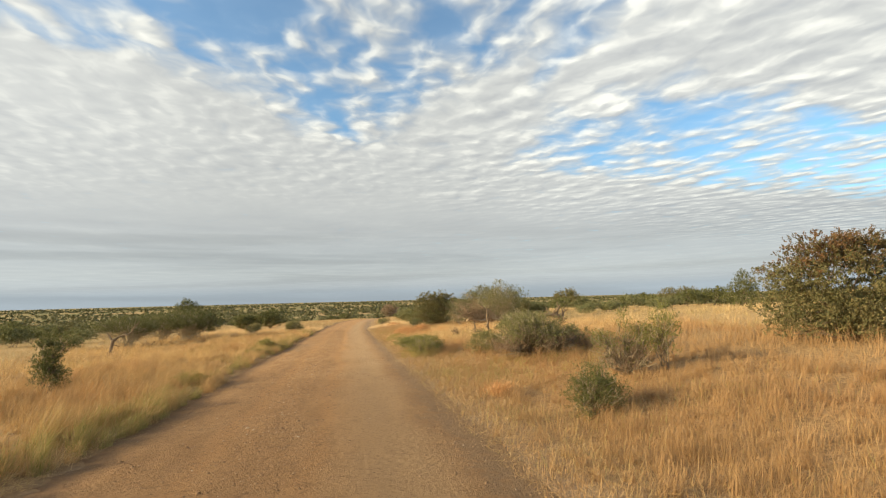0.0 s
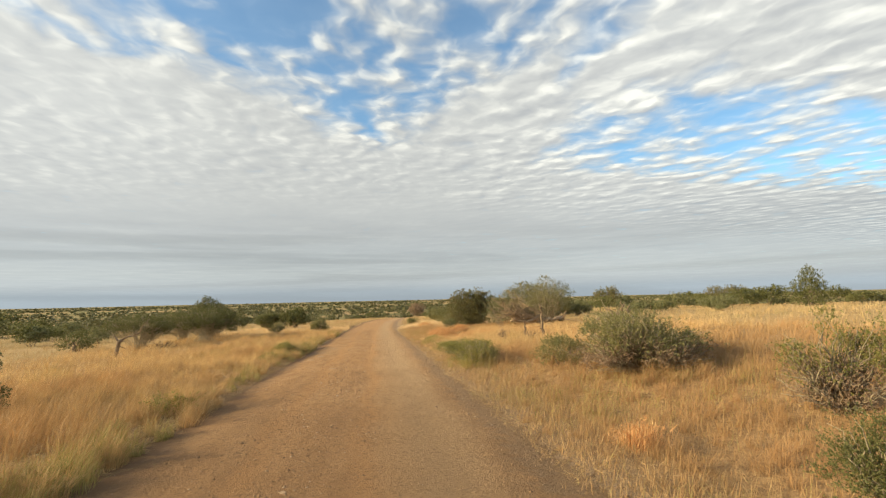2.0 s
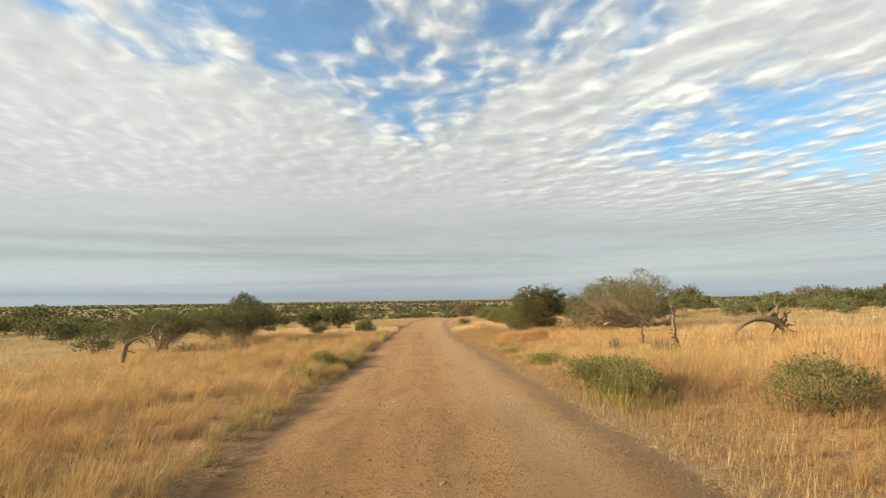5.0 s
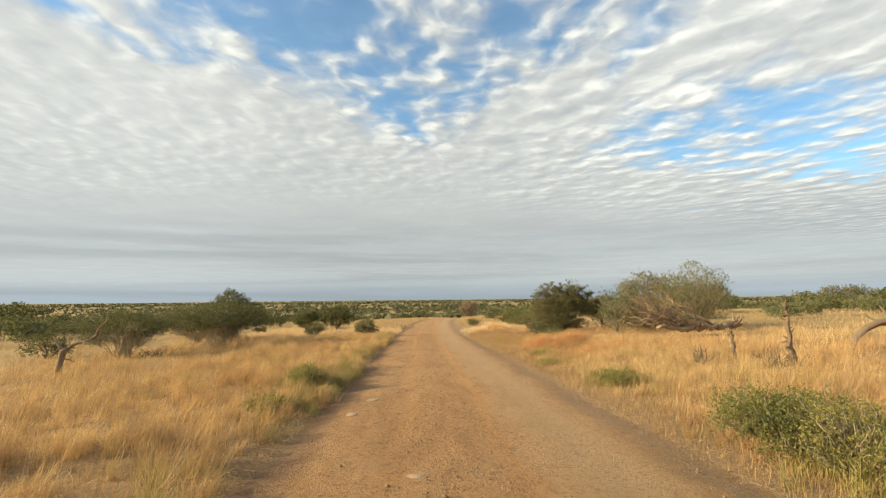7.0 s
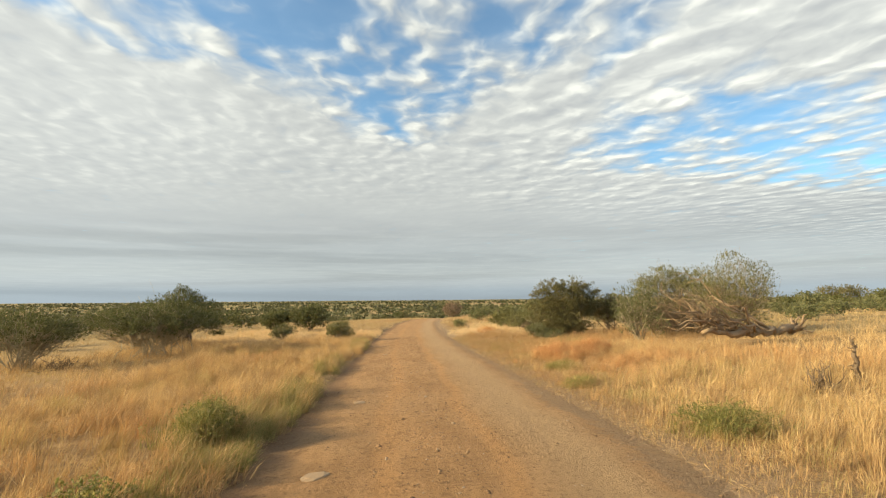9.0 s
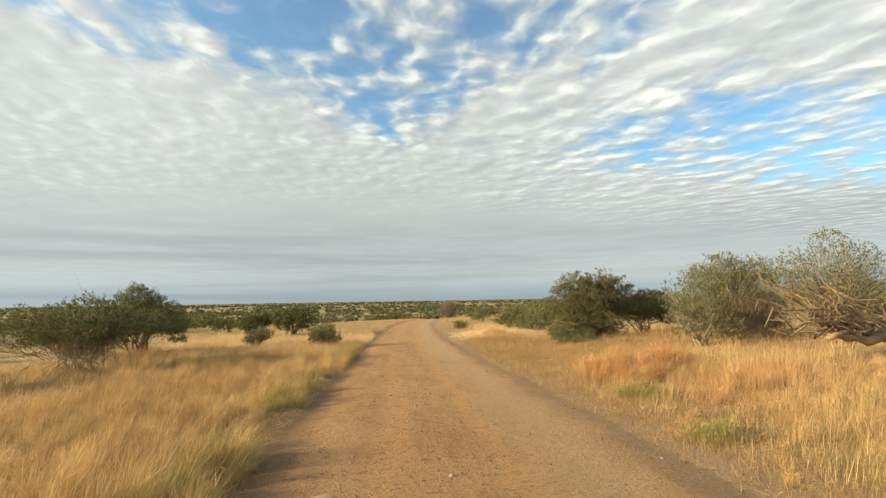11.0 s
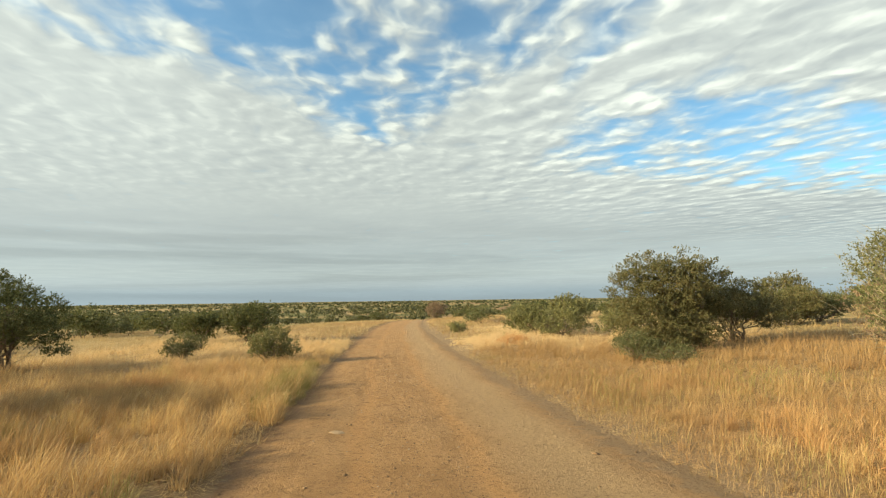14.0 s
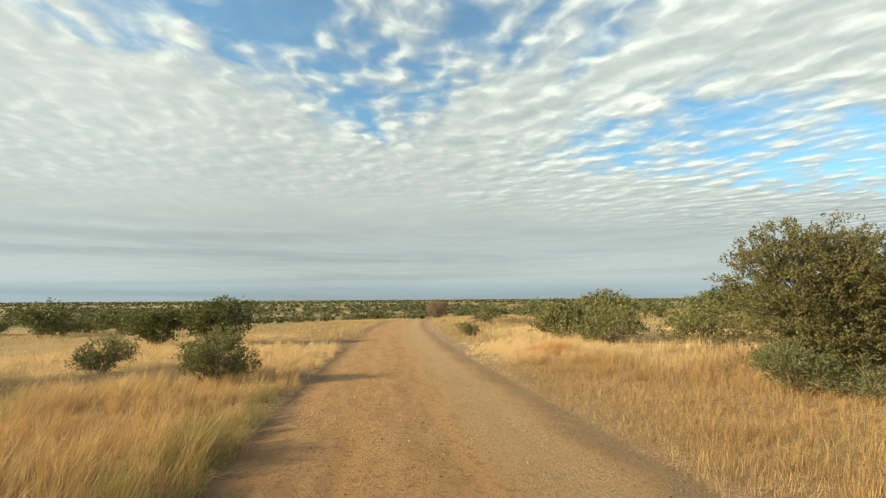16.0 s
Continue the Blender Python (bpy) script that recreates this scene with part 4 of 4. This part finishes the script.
shrub(3.8, 27.1, 1.0, 1.5, 108, LEAF_FRESH, "leafy yellow-green bush by the road edge", 0.01, 11, 800, 54, 0.0155, 24, 120, inner=0.25, stem_r=0.010)
shrub(3.7, 34.2, 0.46, 0.95, 109, LEAF_FRESH, "low leafy green plant in dry grass", 0.02, 7, 220, 45, 0.014, 8, stem_r=0.008)
shrub(-5.85, 34.6, 0.72, 0.75, 136, LEAF_LIME, "bright yellow-green bush at the road edge", 0.02, 7, 280, 45, 0.018, 8, stem_r=0.01)
shrub(-5.9, 31.2, 0.42, 0.6, 137, LEAF_LIME, "low yellow-green plant in tall grass", 0.02, 5, 110, 27, 0.024, 6, stem_r=0.008)
shrub(-5.1, 18.0, 0.42, 0.65, 138, LEAF_LIME, "green weed patch at the road edge", 0.02, 6, 130, 27, 0.022, 6, stem_r=0.008)
# the round dark tree that the drive ends beside
shrub(10.0, 64.3, 4.85, 3.05, 111, LEAF_DARK, "round dense olive-green bush tree with a rough outline", 0.04, 10, 3800, 40, 0.030, 16, name="bush_tree", category="tree", inner=0.25, sprays=620, spray_r=0.16,
      rows=[((cx, cy, cz * 0.94), (ax, ay, az * 0.95)) for (cx, cy, cz), (ax, ay, az) in (((-0.3, 0, 2.6), (2.3, 2.2, 1.9)), ((0.3, -0.9, 3.1), (1.5, 1.1, 1.1)), ((-0.8, -0.8, 2.3), (1.5, 1.2, 1.2)), ((0.6, 0.6, 3.0), (1.6, 1.4, 1.2)), ((-1.7, -0.4, 1.3), (1.4, 1.4, 1.2)), ((0, -0.7, 1.1), (1.6, 1.5, 1.0)), ((0.7, -0.8, 0.8), (1.5, 1.2, 0.75)), ((-0.9, -1.0, 0.7), (1.4, 1.2, 0.65)), ((2.4, -0.2, 2.2), (1.1, 1.2, 0.8)), ((-1.1, 0, 3.9), (1.3, 1.3, 0.75)), ((0.5, 0, 4.1), (1.4, 1.3, 0.7)), ((-1.2, 0, 4.55), (0.3, 0.3, 0.25)), ((0.9, 0, 4.75), (0.35, 0.35, 0.2)),
            ((1.7, 0, 2.7), (1.4, 1.4, 1.1)), ((1.9, 0.2, 3.7), (1.1, 1.1, 0.75)), ((-2.2, 0, 2.7), (0.9, 0.9, 0.9)), ((-2.0, 0, 3.5), (0.8, 0.8, 0.6)))])
shrub(14.5, 66.0, 3.15, 2.6, 112, LEAF_DARK, "lower olive-green bush with drooping branches", 0.16, 8, 1500, 36, 0.030, 12, 30, name="bush_tree", category="tree", inner=0.3, sprays=170, spray_r=0.26)
shrub(7.3, 62.3, 1.15, 1.2, 113, LEAF_OLIVE, "scrubby olive growth at the foot of a dark bush", 0.01, 7, 360, 36, 0.026, 10, 60, stem_r=0.012)
shrub(8.0, 60.9, 0.62, 1.2, 140, LEAF_OLIVE, "low scrubby growth under a dark bush", 0.01, 6, 220, 36, 0.022, 8, 30, stem_r=0.012)
# grey acacias round the fallen trunk
shrub(14.8, 57.0, 4.7, 2.9, 114, LEAF_GREY, "spreading grey-green acacia with pale bare branches", 0.02, 14, 2200, 38, 0.027, 20, 520, PALEWOOD, "acacia", "tree", low_mat=LEAF_BROWN, stem_r=0.035, inner=0.30, foot_r=0.3, sprays=260, spray_r=0.30,
      rows=[((0, 0, 2.6), (2.4, 2.4, 1.6)), ((-1.7, -0.5, 1.3), (1.4, 1.3, 1.1)), ((1.6, -0.5, 1.3), (1.5, 1.4, 1.1)), ((0, -1.3, 1.0), (1.8, 1.2, 0.9)), ((-1.4, 0, 3.4), (1.2, 1.2, 0.8)), ((1.2, 0, 3.7), (1.3, 1.3, 0.75)), ((0, 0, 4.2), (1.0, 1.0, 0.4))])
shrub(15.3, 50.8, 4.7, 2.3, 115, LEAF_GREY, "thin silvery acacia beside a fallen trunk", 0.10, 9, 1100, 30, 0.026, 16, 300, PALEWOOD, "acacia", "tree", stem_r=0.035)
shrub(18.2, 59.5, 4.2, 2.8, 116, LEAF_OLIVE, "dense grey-green acacia behind a fallen trunk", 0.08, 9, 640, 27, 0.040, 14, 100, PALEWOOD, "acacia", "tree")
shrub(11.3, 54.0, 3.5, 1.9, 117, LEAF_OLIVE, "green acacia bush with pale twigs", 0.06, 8, 520, 27, 0.034, 12, 80, PALEWOOD, "acacia", "tree")
# left of the road
shrub(-9.6, 18.3, 2.15, 0.75, 118, LEAF_GREEN, "narrow upright dark green shrub in straw grass", 0.05, 6, 420, 36, 0.022, 9, 24, stem_r=0.02, inner=0.2, rows=[((0, 0, 0.5), (0.55, 0.5, 0.48)), ((-0.12, 0, 0.95), (0.45, 0.4, 0.40)), ((0.08, 0, 1.4), (0.36, 0.34, 0.34)), ((-0.16, 0, 1.75), (0.28, 0.26, 0.24)), ((0.1, 0.1, 2.02), (0.14, 0.14, 0.18))])
shrub(-21.4, 50.6, 3.0, 3.2, 119, LEAF_GREEN, "wide dark green shrub on pale bare stems", 0.44, 10, 1100, 27, 0.034, 34, 190, PALEWOOD, stem_r=0.035, sprays=110, spray_r=0.36)
shrub(-23.8, 65.0, 3.5, 4.0, 120, LEAF_GREEN, "wide dark green shrub on many bare stems", 0.40, 11, 1500, 27, 0.042, 36, 200, PALEWOOD, stem_r=0.04, sprays=150, spray_r=0.42)
shrub(-17.9, 56.3, 3.5, 4.2, 139, LEAF_GREEN, "spreading olive shrub on pale bare stems", 0.42, 10, 1700, 27, 0.040, 44, 260, PALEWOOD, stem_r=0.035, foot_r=0.22, sprays=150, spray_r=0.40)
shrub(-22.3, 69.8, 5.2, 3.3, 121, LEAF_GREEN, "dark green tree with a peaked crown on leaning stems", 0.22, 10, 2500, 30, 0.038, 14, 60, inner=0.3, foot_r=0.10, stem_r=0.085,
      rows=[((0, 0, 2.9), (2.9, 2.9, 1.25)), ((-1.7, 0, 2.3), (1.8, 1.8, 0.9)), ((1.9, -0.3, 2.1), (1.5, 1.5, 1.0)), ((2.6, 0, 1.2), (0.7, 0.8, 0.8)), ((-2.4, -0.3, 1.5), (1.0, 1.0, 0.8)), ((-0.3, 0, 4.0), (1.7, 1.7, 0.8)), ((-0.4, 0, 4.85), (0.6, 0.6, 0.45))], name="bush_tree", category="tree")
shrub(-28.3, 53.6, 1.9, 1.7, 122, LEAF_GREEN, "green shrub beside a broken dead trunk", 0.05, 6, 200, 27, 0.045, 8)
shrub(-8.7, 68.4, 1.9, 1.45, 123, LEAF_GREY, "rounded grey-green shrub in tall dry grass", 0.03, 7, 480, 27, 0.036, 12, 60, inner=0.4)
shrub(-14.8, 73.0, 1.5, 1.25, 124, LEAF_GREY, "grey-green shrub in tall dry grass", 0.05, 7, 300, 27, 0.036, 10, 30)
shrub(-15.2, 87.5, 3.4, 2.6, 125, LEAF_GREEN, "bright green leafy shrub in pale grass", 0.08, 7, 420, 22, 0.085, 10)
shrub(-19.6, 88.6, 2.7, 2.3, 126, LEAF_GREEN, "dark green shrub beside a taller one", 0.08, 7, 340, 22, 0.085, 10)
shrub(8.6, 82.0, 2.4, 2.3, 127, LEAF_GREY, "grey-green thicket shrub behind the dark tree", 0.06, 7, 340, 22, 0.08, 10, 30)
shrub(13.2, 86.5, 2.9, 2.7, 128, LEAF_GREY, "grey-green thicket shrub among others", 0.06, 7, 340, 22, 0.085, 10, 30)
shrub(9.6, 77.5, 2.1, 2.2, 141, LEAF_GREY, "pale green thicket shrub beside dry grass", 0.04, 8, 340, 22, 0.06, 10, 40)
shrub(12.3, 73.6, 2.0, 2.0, 142, LEAF_GREY, "pale green thicket shrub behind the dark tree", 0.04, 8, 300, 22, 0.06, 10, 40)
shrub(9.9, 184.0, 5.2, 3.6, 129, LEAF_BROWN, "leafless brown bush by the road bend", 0.06, 8, 380, 20, 0.10, 16, 160, twig_bark=BARK)
shrub(3.9, 92.0, 0.9, 0.9, 130, LEAF_GREY, "low scrub in pale grass", 0.05, 5, 90, 18, 0.06, 5)
shrub(4.6, 98.0, 0.9, 1.1, 131, LEAF_GREY, "low scrub in pale grass", 0.05, 5, 90, 18, 0.06, 5)

shrub(64.5, 74.0, 6.3, 3.3, 132, LEAF_GREEN, "pointed dark green tree standing over dry grass", 0.03, 7, 620, 20, 0.085, 8, name="bush_tree", category="tree", inner=0.3,
      rows=[((0, 0, 1.6), (3.2, 3.2, 1.7)), ((0, 0, 3.2), (2.5, 2.5, 1.4)), ((0.2, 0, 4.7), (1.5, 1.5, 1.2)), ((0, 0, 5.8), (0.6, 0.6, 0.6))])
shrub(41.0, 94.0, 4.6, 3.1, 133, LEAF_DARK, "rounded dark bush far over the grass", 0.1, 7, 420, 20, 0.085, 8, inner=0.4)
shrub(80.0, 118.0, 5.0, 4.2, 134, LEAF_DARK, "wide dark bush at the far edge of grass", 0.1, 7, 420, 20, 0.095, 8, inner=0.4)
shrub(87.0, 121.0, 5.2, 3.6, 135, LEAF_DARK, "dark bush at the far edge of grass", 0.1, 7, 420, 20, 0.095, 8, inner=0.4)

shrub(24.4, 74.0, 2.7, 2.7, 144, LEAF_DARK, "rounded olive bush beyond the dark tree", 0.05, 8, 900, 34, 0.042, 10, 30, inner=0.3)
shrub(28.0, 75.5, 2.2, 2.4, 145, LEAF_OLIVE, "low olive bush in pale grass", 0.05, 8, 700, 30, 0.042, 10, 30, inner=0.3)
shrub(17.6, 74.5, 2.3, 2.2, 146, LEAF_OLIVE, "low olive thicket behind taller bushes", 0.05, 8, 600, 30, 0.042, 10, 30, inner=0.3)

# ---- dead wood ----


def fallen_tree():
    rng = np.random.default_rng(201)
    x, y = 13.2, 46.4
    z = zat(x, y) + 0.12
    root = tagged(new("fallen_tree"), "fallen bleached tree with upturned roots in dry grass", "dead tree")
    root.location = (x, y, z)
    trunk = Heap()
    tube(trunk, bent(rng, (1.85, 0.15, 0.50), (-0.6, -0.15, 0.36), 14, 0.08), np.linspace(0.18, 0.13, 14), 11, rng, 0.34)
    tube(trunk, bent(rng, (-0.5, -0.15, 0.40), (-2.9, -0.5, 0.42), 9, 0.10), np.linspace(0.18, 0.08, 9), 8, rng, 0.14)
    stock = part("trunk", trunk.mesh("trunk", BLEACHED, True), root)
    for k in range(24):
        a_ = np.array([rng.uniform(-1.6, 0.6), rng.uniform(-0.3, 0.0), 0.42])
        up_ = rng.uniform(0.0, 0.66)
        b_ = a_ + np.array([-math.cos(up_), rng.uniform(-0.35, 0.35), math.sin(up_)]) * rng.uniform(1.6, 3.9)
        b_[2] = max(b_[2], 0.15)
        k0 = rng.uniform(0.025, 0.10)
        line_, branches = bent(rng, a_, b_, 8, 0.18, 0.05), Heap()
        tube(branches, line_, np.linspace(k0, 0.010, 8), 6, rng, 0.1)
        for _ in range(4):
            c_ = line_[rng.integers(3, 7)]
            tube(branches, bent(rng, c_, c_ + np.array([rng.uniform(-1.2, 0.1), rng.uniform(-0.8, 0.8), rng.uniform(0.0, 1.0)]), 5, 0.25), np.linspace(0.020, 0.005, 5), 4)
        part("branch", branches.mesh("branch", BLEACHED, True), stock)
    for k in range(11):
        t = rng.uniform(-0.4, 3.6)
        e = np.array([2.05 + rng.uniform(-0.1, 0.5), 0.15 + 0.7 * np.cos(t) * rng.uniform(0.5, 1), 0.42 + 0.85 * np.sin(t) * rng.uniform(0.6, 1.1)])
        roots = Heap()
        tube(roots, bent(rng, (1.75, 0.15, 0.42), e, 6, 0.2), np.linspace(0.11, 0.02, 6), 6, rng, 0.2)
        part("root", roots.mesh("root", BLEACHED, True), stock)


def snag(x, y, wide, high, seed, label):
    rng = np.random.default_rng(seed)
    root = tagged(new("dead_snag"), label, "dead tree")
    root.matrix_basis = pose(x, y, zat(x, y)) @ Matrix.Diagonal((wide, wide, high, 1))
    trunk = Heap()
    line_ = np.array([(0.10, 0, -0.1), (0.03, 0, 0.35), (-0.12, 0.02, 0.8), (-0.02, 0, 1.2), (-0.14, 0.02, 1.6), (-0.08, 0, 2.0), (-0.17, 0, 2.3), (-0.14, 0, 2.55)])
    zs = np.linspace(-0.1, 2.55, 22)
    fine_ = np.stack([np.interp(zs, line_[:, 2], line_[:, k]) for k in range(2)] + [zs], 1) + rng.normal(0, 0.014, (22, 3)) * (1, 1, 0.3)
    tube(trunk, fine_, np.interp(zs, line_[:, 2], (0.19, 0.14, 0.125, 0.105, 0.095, 0.07, 0.04, 0.012)), 9, rng, 0.38)
    stock = part("trunk", trunk.mesh("trunk", DEADWOOD), root)
    for z_, dx__, dz__ in ((0.7, -0.35, 0.05), (1.05, -0.3, 0.12), (1.3, 0.2, 0.2), (1.75, -0.28, 0.15), (1.95, 0.18, 0.3), (2.1, -0.22, 0.35), (2.0, -0.30, 0.05), (2.35, 0.06, 0.35), (2.3, -0.10, 0.42), (2.2, 0.10, 0.22), (0.95, -0.42, -0.02), (1.5, 0.24, 0.02)):
        at = np.array([np.interp(z_, line_[:, 2], line_[:, 0]), 0, z_])
        stub = Heap()
        tube(stub, bent(rng, at, at + np.array([dx__, rng.uniform(-0.2, 0.2), dz__]), 5, 0.2), np.linspace(0.06, 0.015, 5), 6, rng, 0.2)
        part("stub", stub.mesh("stub", DEADWOOD), stock)
    for k in range(5):
        t = k * 1.25
        stub = Heap()
        tube(stub, bent(rng, (0.08, 0, 0.08), (0.08 + 0.35 * math.cos(t), 0.35 * math.sin(t), -0.06), 4, 0.1), np.linspace(0.11, 0.04, 4), 6, rng, 0.2)
        part("stub", stub.mesh("stub", DEADWOOD), stock)


def arched_trunk():
    rng = np.random.default_rng(203)
    x, y = 15.1, 37.4
    root = tagged(new("arched_dead_trunk"), "grey dead trunk arched over the grass with splintered limbs", "dead tree")
    root.location = (x, y, zat(x, y))
    trunk = Heap()
    tube(trunk, [(-1.45, 0, -0.1), (-1.2, 0, 0.35), (-0.8, 0, 0.72), (-0.25, 0, 0.92), (0.4, 0, 0.95), (1.0, 0.05, 0.8), (1.35, 0.1, 0.45), (1.5, 0.1, -0.1)], (0.11, 0.12, 0.12, 0.12, 0.15, 0.18, 0.18, 0.16), 9, rng, 0.36)
    stock = part("trunk", trunk.mesh("trunk", DEADWOOD), root)
    for a_, b_, k0 in (((0.3, 0, 0.95), (0.0, 0.2, 1.55), 0.09), ((0.7, 0, 0.9), (1.2, 0.1, 1.75), 0.11), ((0.9, 0, 0.85), (0.7, -0.3, 1.5), 0.08), ((1.2, 0, 0.6), (1.75, 0.2, 1.35), 0.09),
                       ((1.25, 0, 0.5), (1.9, -0.3, 0.1), 0.09), ((0.9, 0, 0.85), (1.5, 0.3, 0.2), 0.09), ((-0.2, 0, 0.92), (-0.5, 0.3, 1.25), 0.06), ((1.0, 0, 0.8), (0.75, 0.4, 0.0), 0.08), ((0.8, 0, 0.9), (1.0, 0.15, 1.95), 0.12), ((1.1, 0, 0.7), (1.5, -0.1, 1.6), 0.12), ((0.5, 0, 0.95), (0.75, -0.2, 1.5), 0.09), ((1.2, 0, 0.6), (1.75, 0, 0.6), 0.12)):
        limb = Heap()
        tube(limb, bent(rng, a_, b_, 6, 0.15), np.linspace(k0, 0.02, 6), 6, rng, 0.18)
        part("limb", limb.mesh("limb", DEADWOOD), stock)


def crooked_dead_tree():
    rng = np.random.default_rng(204)
    x, y = -18.7, 41.8
    root = tagged(new("crooked_dead_tree"), "broken crooked dead tree with one raised limb", "dead tree")
    root.matrix_basis = pose(x, y, zat(x, y)) @ Matrix.Diagonal((0.80, 0.80, 0.80, 1))
    trunk = Heap()
    tube(trunk, [(-0.05, 0, -0.1), (0.0, 0, 0.4), (0.08, 0, 0.9), (0.15, 0, 1.25), (0.45, 0, 1.42)], (0.20, 0.17, 0.16, 0.17, 0.13), 8, rng, 0.15)
    stock = part("trunk", trunk.mesh("trunk", DEADWOOD), root)
    for a_, b_, k0 in (((0.15, 0, 1.25), (-0.55, 0.1, 2.1), 0.10), ((0.4, 0, 1.4), (1.7, 0.2, 2.0), 0.10), ((1.55, 0.2, 1.9), (2.3, 0.3, 3.1), 0.085), ((1.2, 0.1, 1.75), (1.7, -0.1, 1.6), 0.05),
                       ((1.0, 0.1, 1.65), (1.35, 0.3, 2.2), 0.04), ((0.1, 0, 0.9), (0.7, 0.2, 0.7), 0.06)):
        limb = Heap()
        tube(limb, bent(rng, a_, b_, 6, 0.12), np.linspace(k0, k0 * 0.35, 6), 6, rng, 0.12)
        part("limb", limb.mesh("limb", DEADWOOD), stock)


def brushwood(x, y, r, seed, label):
    rng = np.random.default_rng(seed)
    heap = Heap()
    for _ in range(46):
        a_ = rng.normal(0, 0.35 * r, 3) * (1, 1, 0) + (0, 0, 0.02)
        b_ = a_ + np.array([rng.uniform(-r, r), rng.uniform(-r, r), rng.uniform(0.05, 0.8)])
        tube(heap, bent(rng, a_, b_, 5, 0.25), np.linspace(rng.uniform(0.01, 0.03), 0.005, 5), 4)
    ob = new("brushwood", heap.mesh("brushwood", DEADWOOD))
    ob.location = (x, y, zat(x, y))
    tagged(ob, label, "dead branches")


fallen_tree()
snag(9.65, 35.0, 0.62, 0.80, 202, "jagged standing dead trunk with broken stubs")
snag(9.2, 37.3, 0.50, 0.42, 206, "short splintered dead stump in golden grass")
arched_trunk()
crooked_dead_tree()
brushwood(-19.2, 50.2, 1.0, 211, "heap of grey dead branches below a shrub")
brushwood(8.7, 34.3, 0.45, 212, "dark broken stump and sticks in the grass")
brushwood(7.4, 36.4, 0.30, 213, "bare brown twigs standing in golden grass")

# ---- the bush veld beyond ----
kinds = []
for k, (mat, low, tone) in enumerate(((LEAF_GREEN, 0.2, "dark green"), (LEAF_GREEN, 0.1, "green"), (LEAF_OLIVE, 0.12, "grey-green"), (LEAF_GREEN, 0.3, "flat-topped green"), (LEAF_OLIVE, 0.25, "grey"))):
    kinds.append(shrub(0, 0, 3.4, 2.5, 300 + k, mat, f"{tone} savanna shrub in the middle distance", low, 8, 150, 12, 0.145, 3, sprig=7, group="shrubs of the open savanna"))
rng = np.random.default_rng(77)
spots = [(37, 88, 2.6, 0), (30, 92, 3.4, 0), (46, 99, 3.0, 0), (31, 83, 2.2, 2), (26, 90, 2.4, 1), (55, 92, 3.0, 2), (66, 105, 3.2, 0), (-72, 102, 5.0, 0), (-60, 96, 3.2, 1),
         (38, 70, 1.8, 4), (-42, 92, 2.6, 3), (69, 95, 3.4, 0), (74.6, 94, 3.9, 0), (63, 98, 2.6, 1), (-30, 104, 3.0, 1), (52, 80, 2.0, 2)]
while len(spots) < 50:
    t, d = rng.uniform(-1.15, 1.2), rng.uniform(88, 230)
    x, y = d * math.sin(t), 20 + d * math.cos(t)
    s_ = x - float(road_mid(y))
    if -26 < s_ < 4.5 and y < 190 or abs(s_) < 7 or (abs(x) < 26 and y < 100):
        continue
    spots.append((x, y, rng.uniform(1.5, 4.2), int(rng.integers(5))))
for _ in range(15):
    spots.append((rng.uniform(24, 50), rng.uniform(62, 86), rng.uniform(0.9, 1.7), (2, 4, 2, 0)[int(rng.integers(4))]))
for _ in range(14):
    spots.append((rng.uniform(9, 30), rng.uniform(84, 120), rng.uniform(1.8, 2.9), (2, 4, 1)[int(rng.integers(3))]))
for _ in range(34):
    y = rng.uniform(66, 130)
    spots.append((-rng.uniform(34, 78) * (0.7 + y / 260), y, rng.uniform(1.3, 3.2), int(rng.integers(5))))
for k, (x, y, h, which) in enumerate(spots):
    m = pose(x, y, zat(x, y) - 0.05, 0, 0, rng.uniform(0, 360)) @ Matrix.Diagonal((h / 3.4 * rng.uniform(0.9, 1.5), h / 3.4 * rng.uniform(0.9, 1.5), h / 3.4, 1))
    if k < len(kinds):
        ob = kinds[k]
    else:
        ob = copy_thing(kinds[which], Matrix())
    ob.matrix_basis = m


def far_bushes(seed, near_, far_, count, cards, size, loose=0.46):
    """Bushes too far to tell apart: each a ragged heap of leaf masses."""
    rng = np.random.default_rng(seed)
    t = rng.uniform(-1.35, 1.35, count)
    d = near_ * (far_ / near_) ** rng.random(count)
    x, y = d * np.sin(t), 30 + d * np.cos(t)
    grove = np.sin(x / 37 + 1.1) + np.sin(y / 53 + x / 91) + np.sin((x + y) / 23) * 0.6 + rng.normal(0, 0.8, count)
    side = x - road_mid(y)
    keep = (grove > np.where(np.hypot(x, y) > 240, -0.9, -0.2)) & (np.abs(side) > 9) & ((side < -29) | (side > 75) | (y > 200))
    x, y = x[keep], y[keep]
    h = rng.uniform(1.3, 3.8, len(x)) * np.where(rng.random(len(x)) < 0.08, 1.5, 1.0)
    c = np.stack([x, y, ground_z(x, y) + h * 0.48], 1)
    v, f = leaves(rng, c, np.stack([h * loose, h * loose, h * loose * 0.5], 1), cards, size, 0.3, 1.3)
    return v, f


woods = Heap()
woods.add(*far_bushes(400, 100, 240, 800, 84, 0.34, 0.40))
woods.add(*far_bushes(401, 200, 520, 2600, 26, 0.85))
woods.add(*far_bushes(402, 450, 1400, 5200, 8, 2.0))
woods.add(*far_bushes(403, 1200, 3300, 8000, 5, 3.6))
tagged(new("distant_bush", woods.mesh("distant_bush", LEAF_FAR)), "hazy olive bush country reaching to the horizon", "bush", kind="stuff")
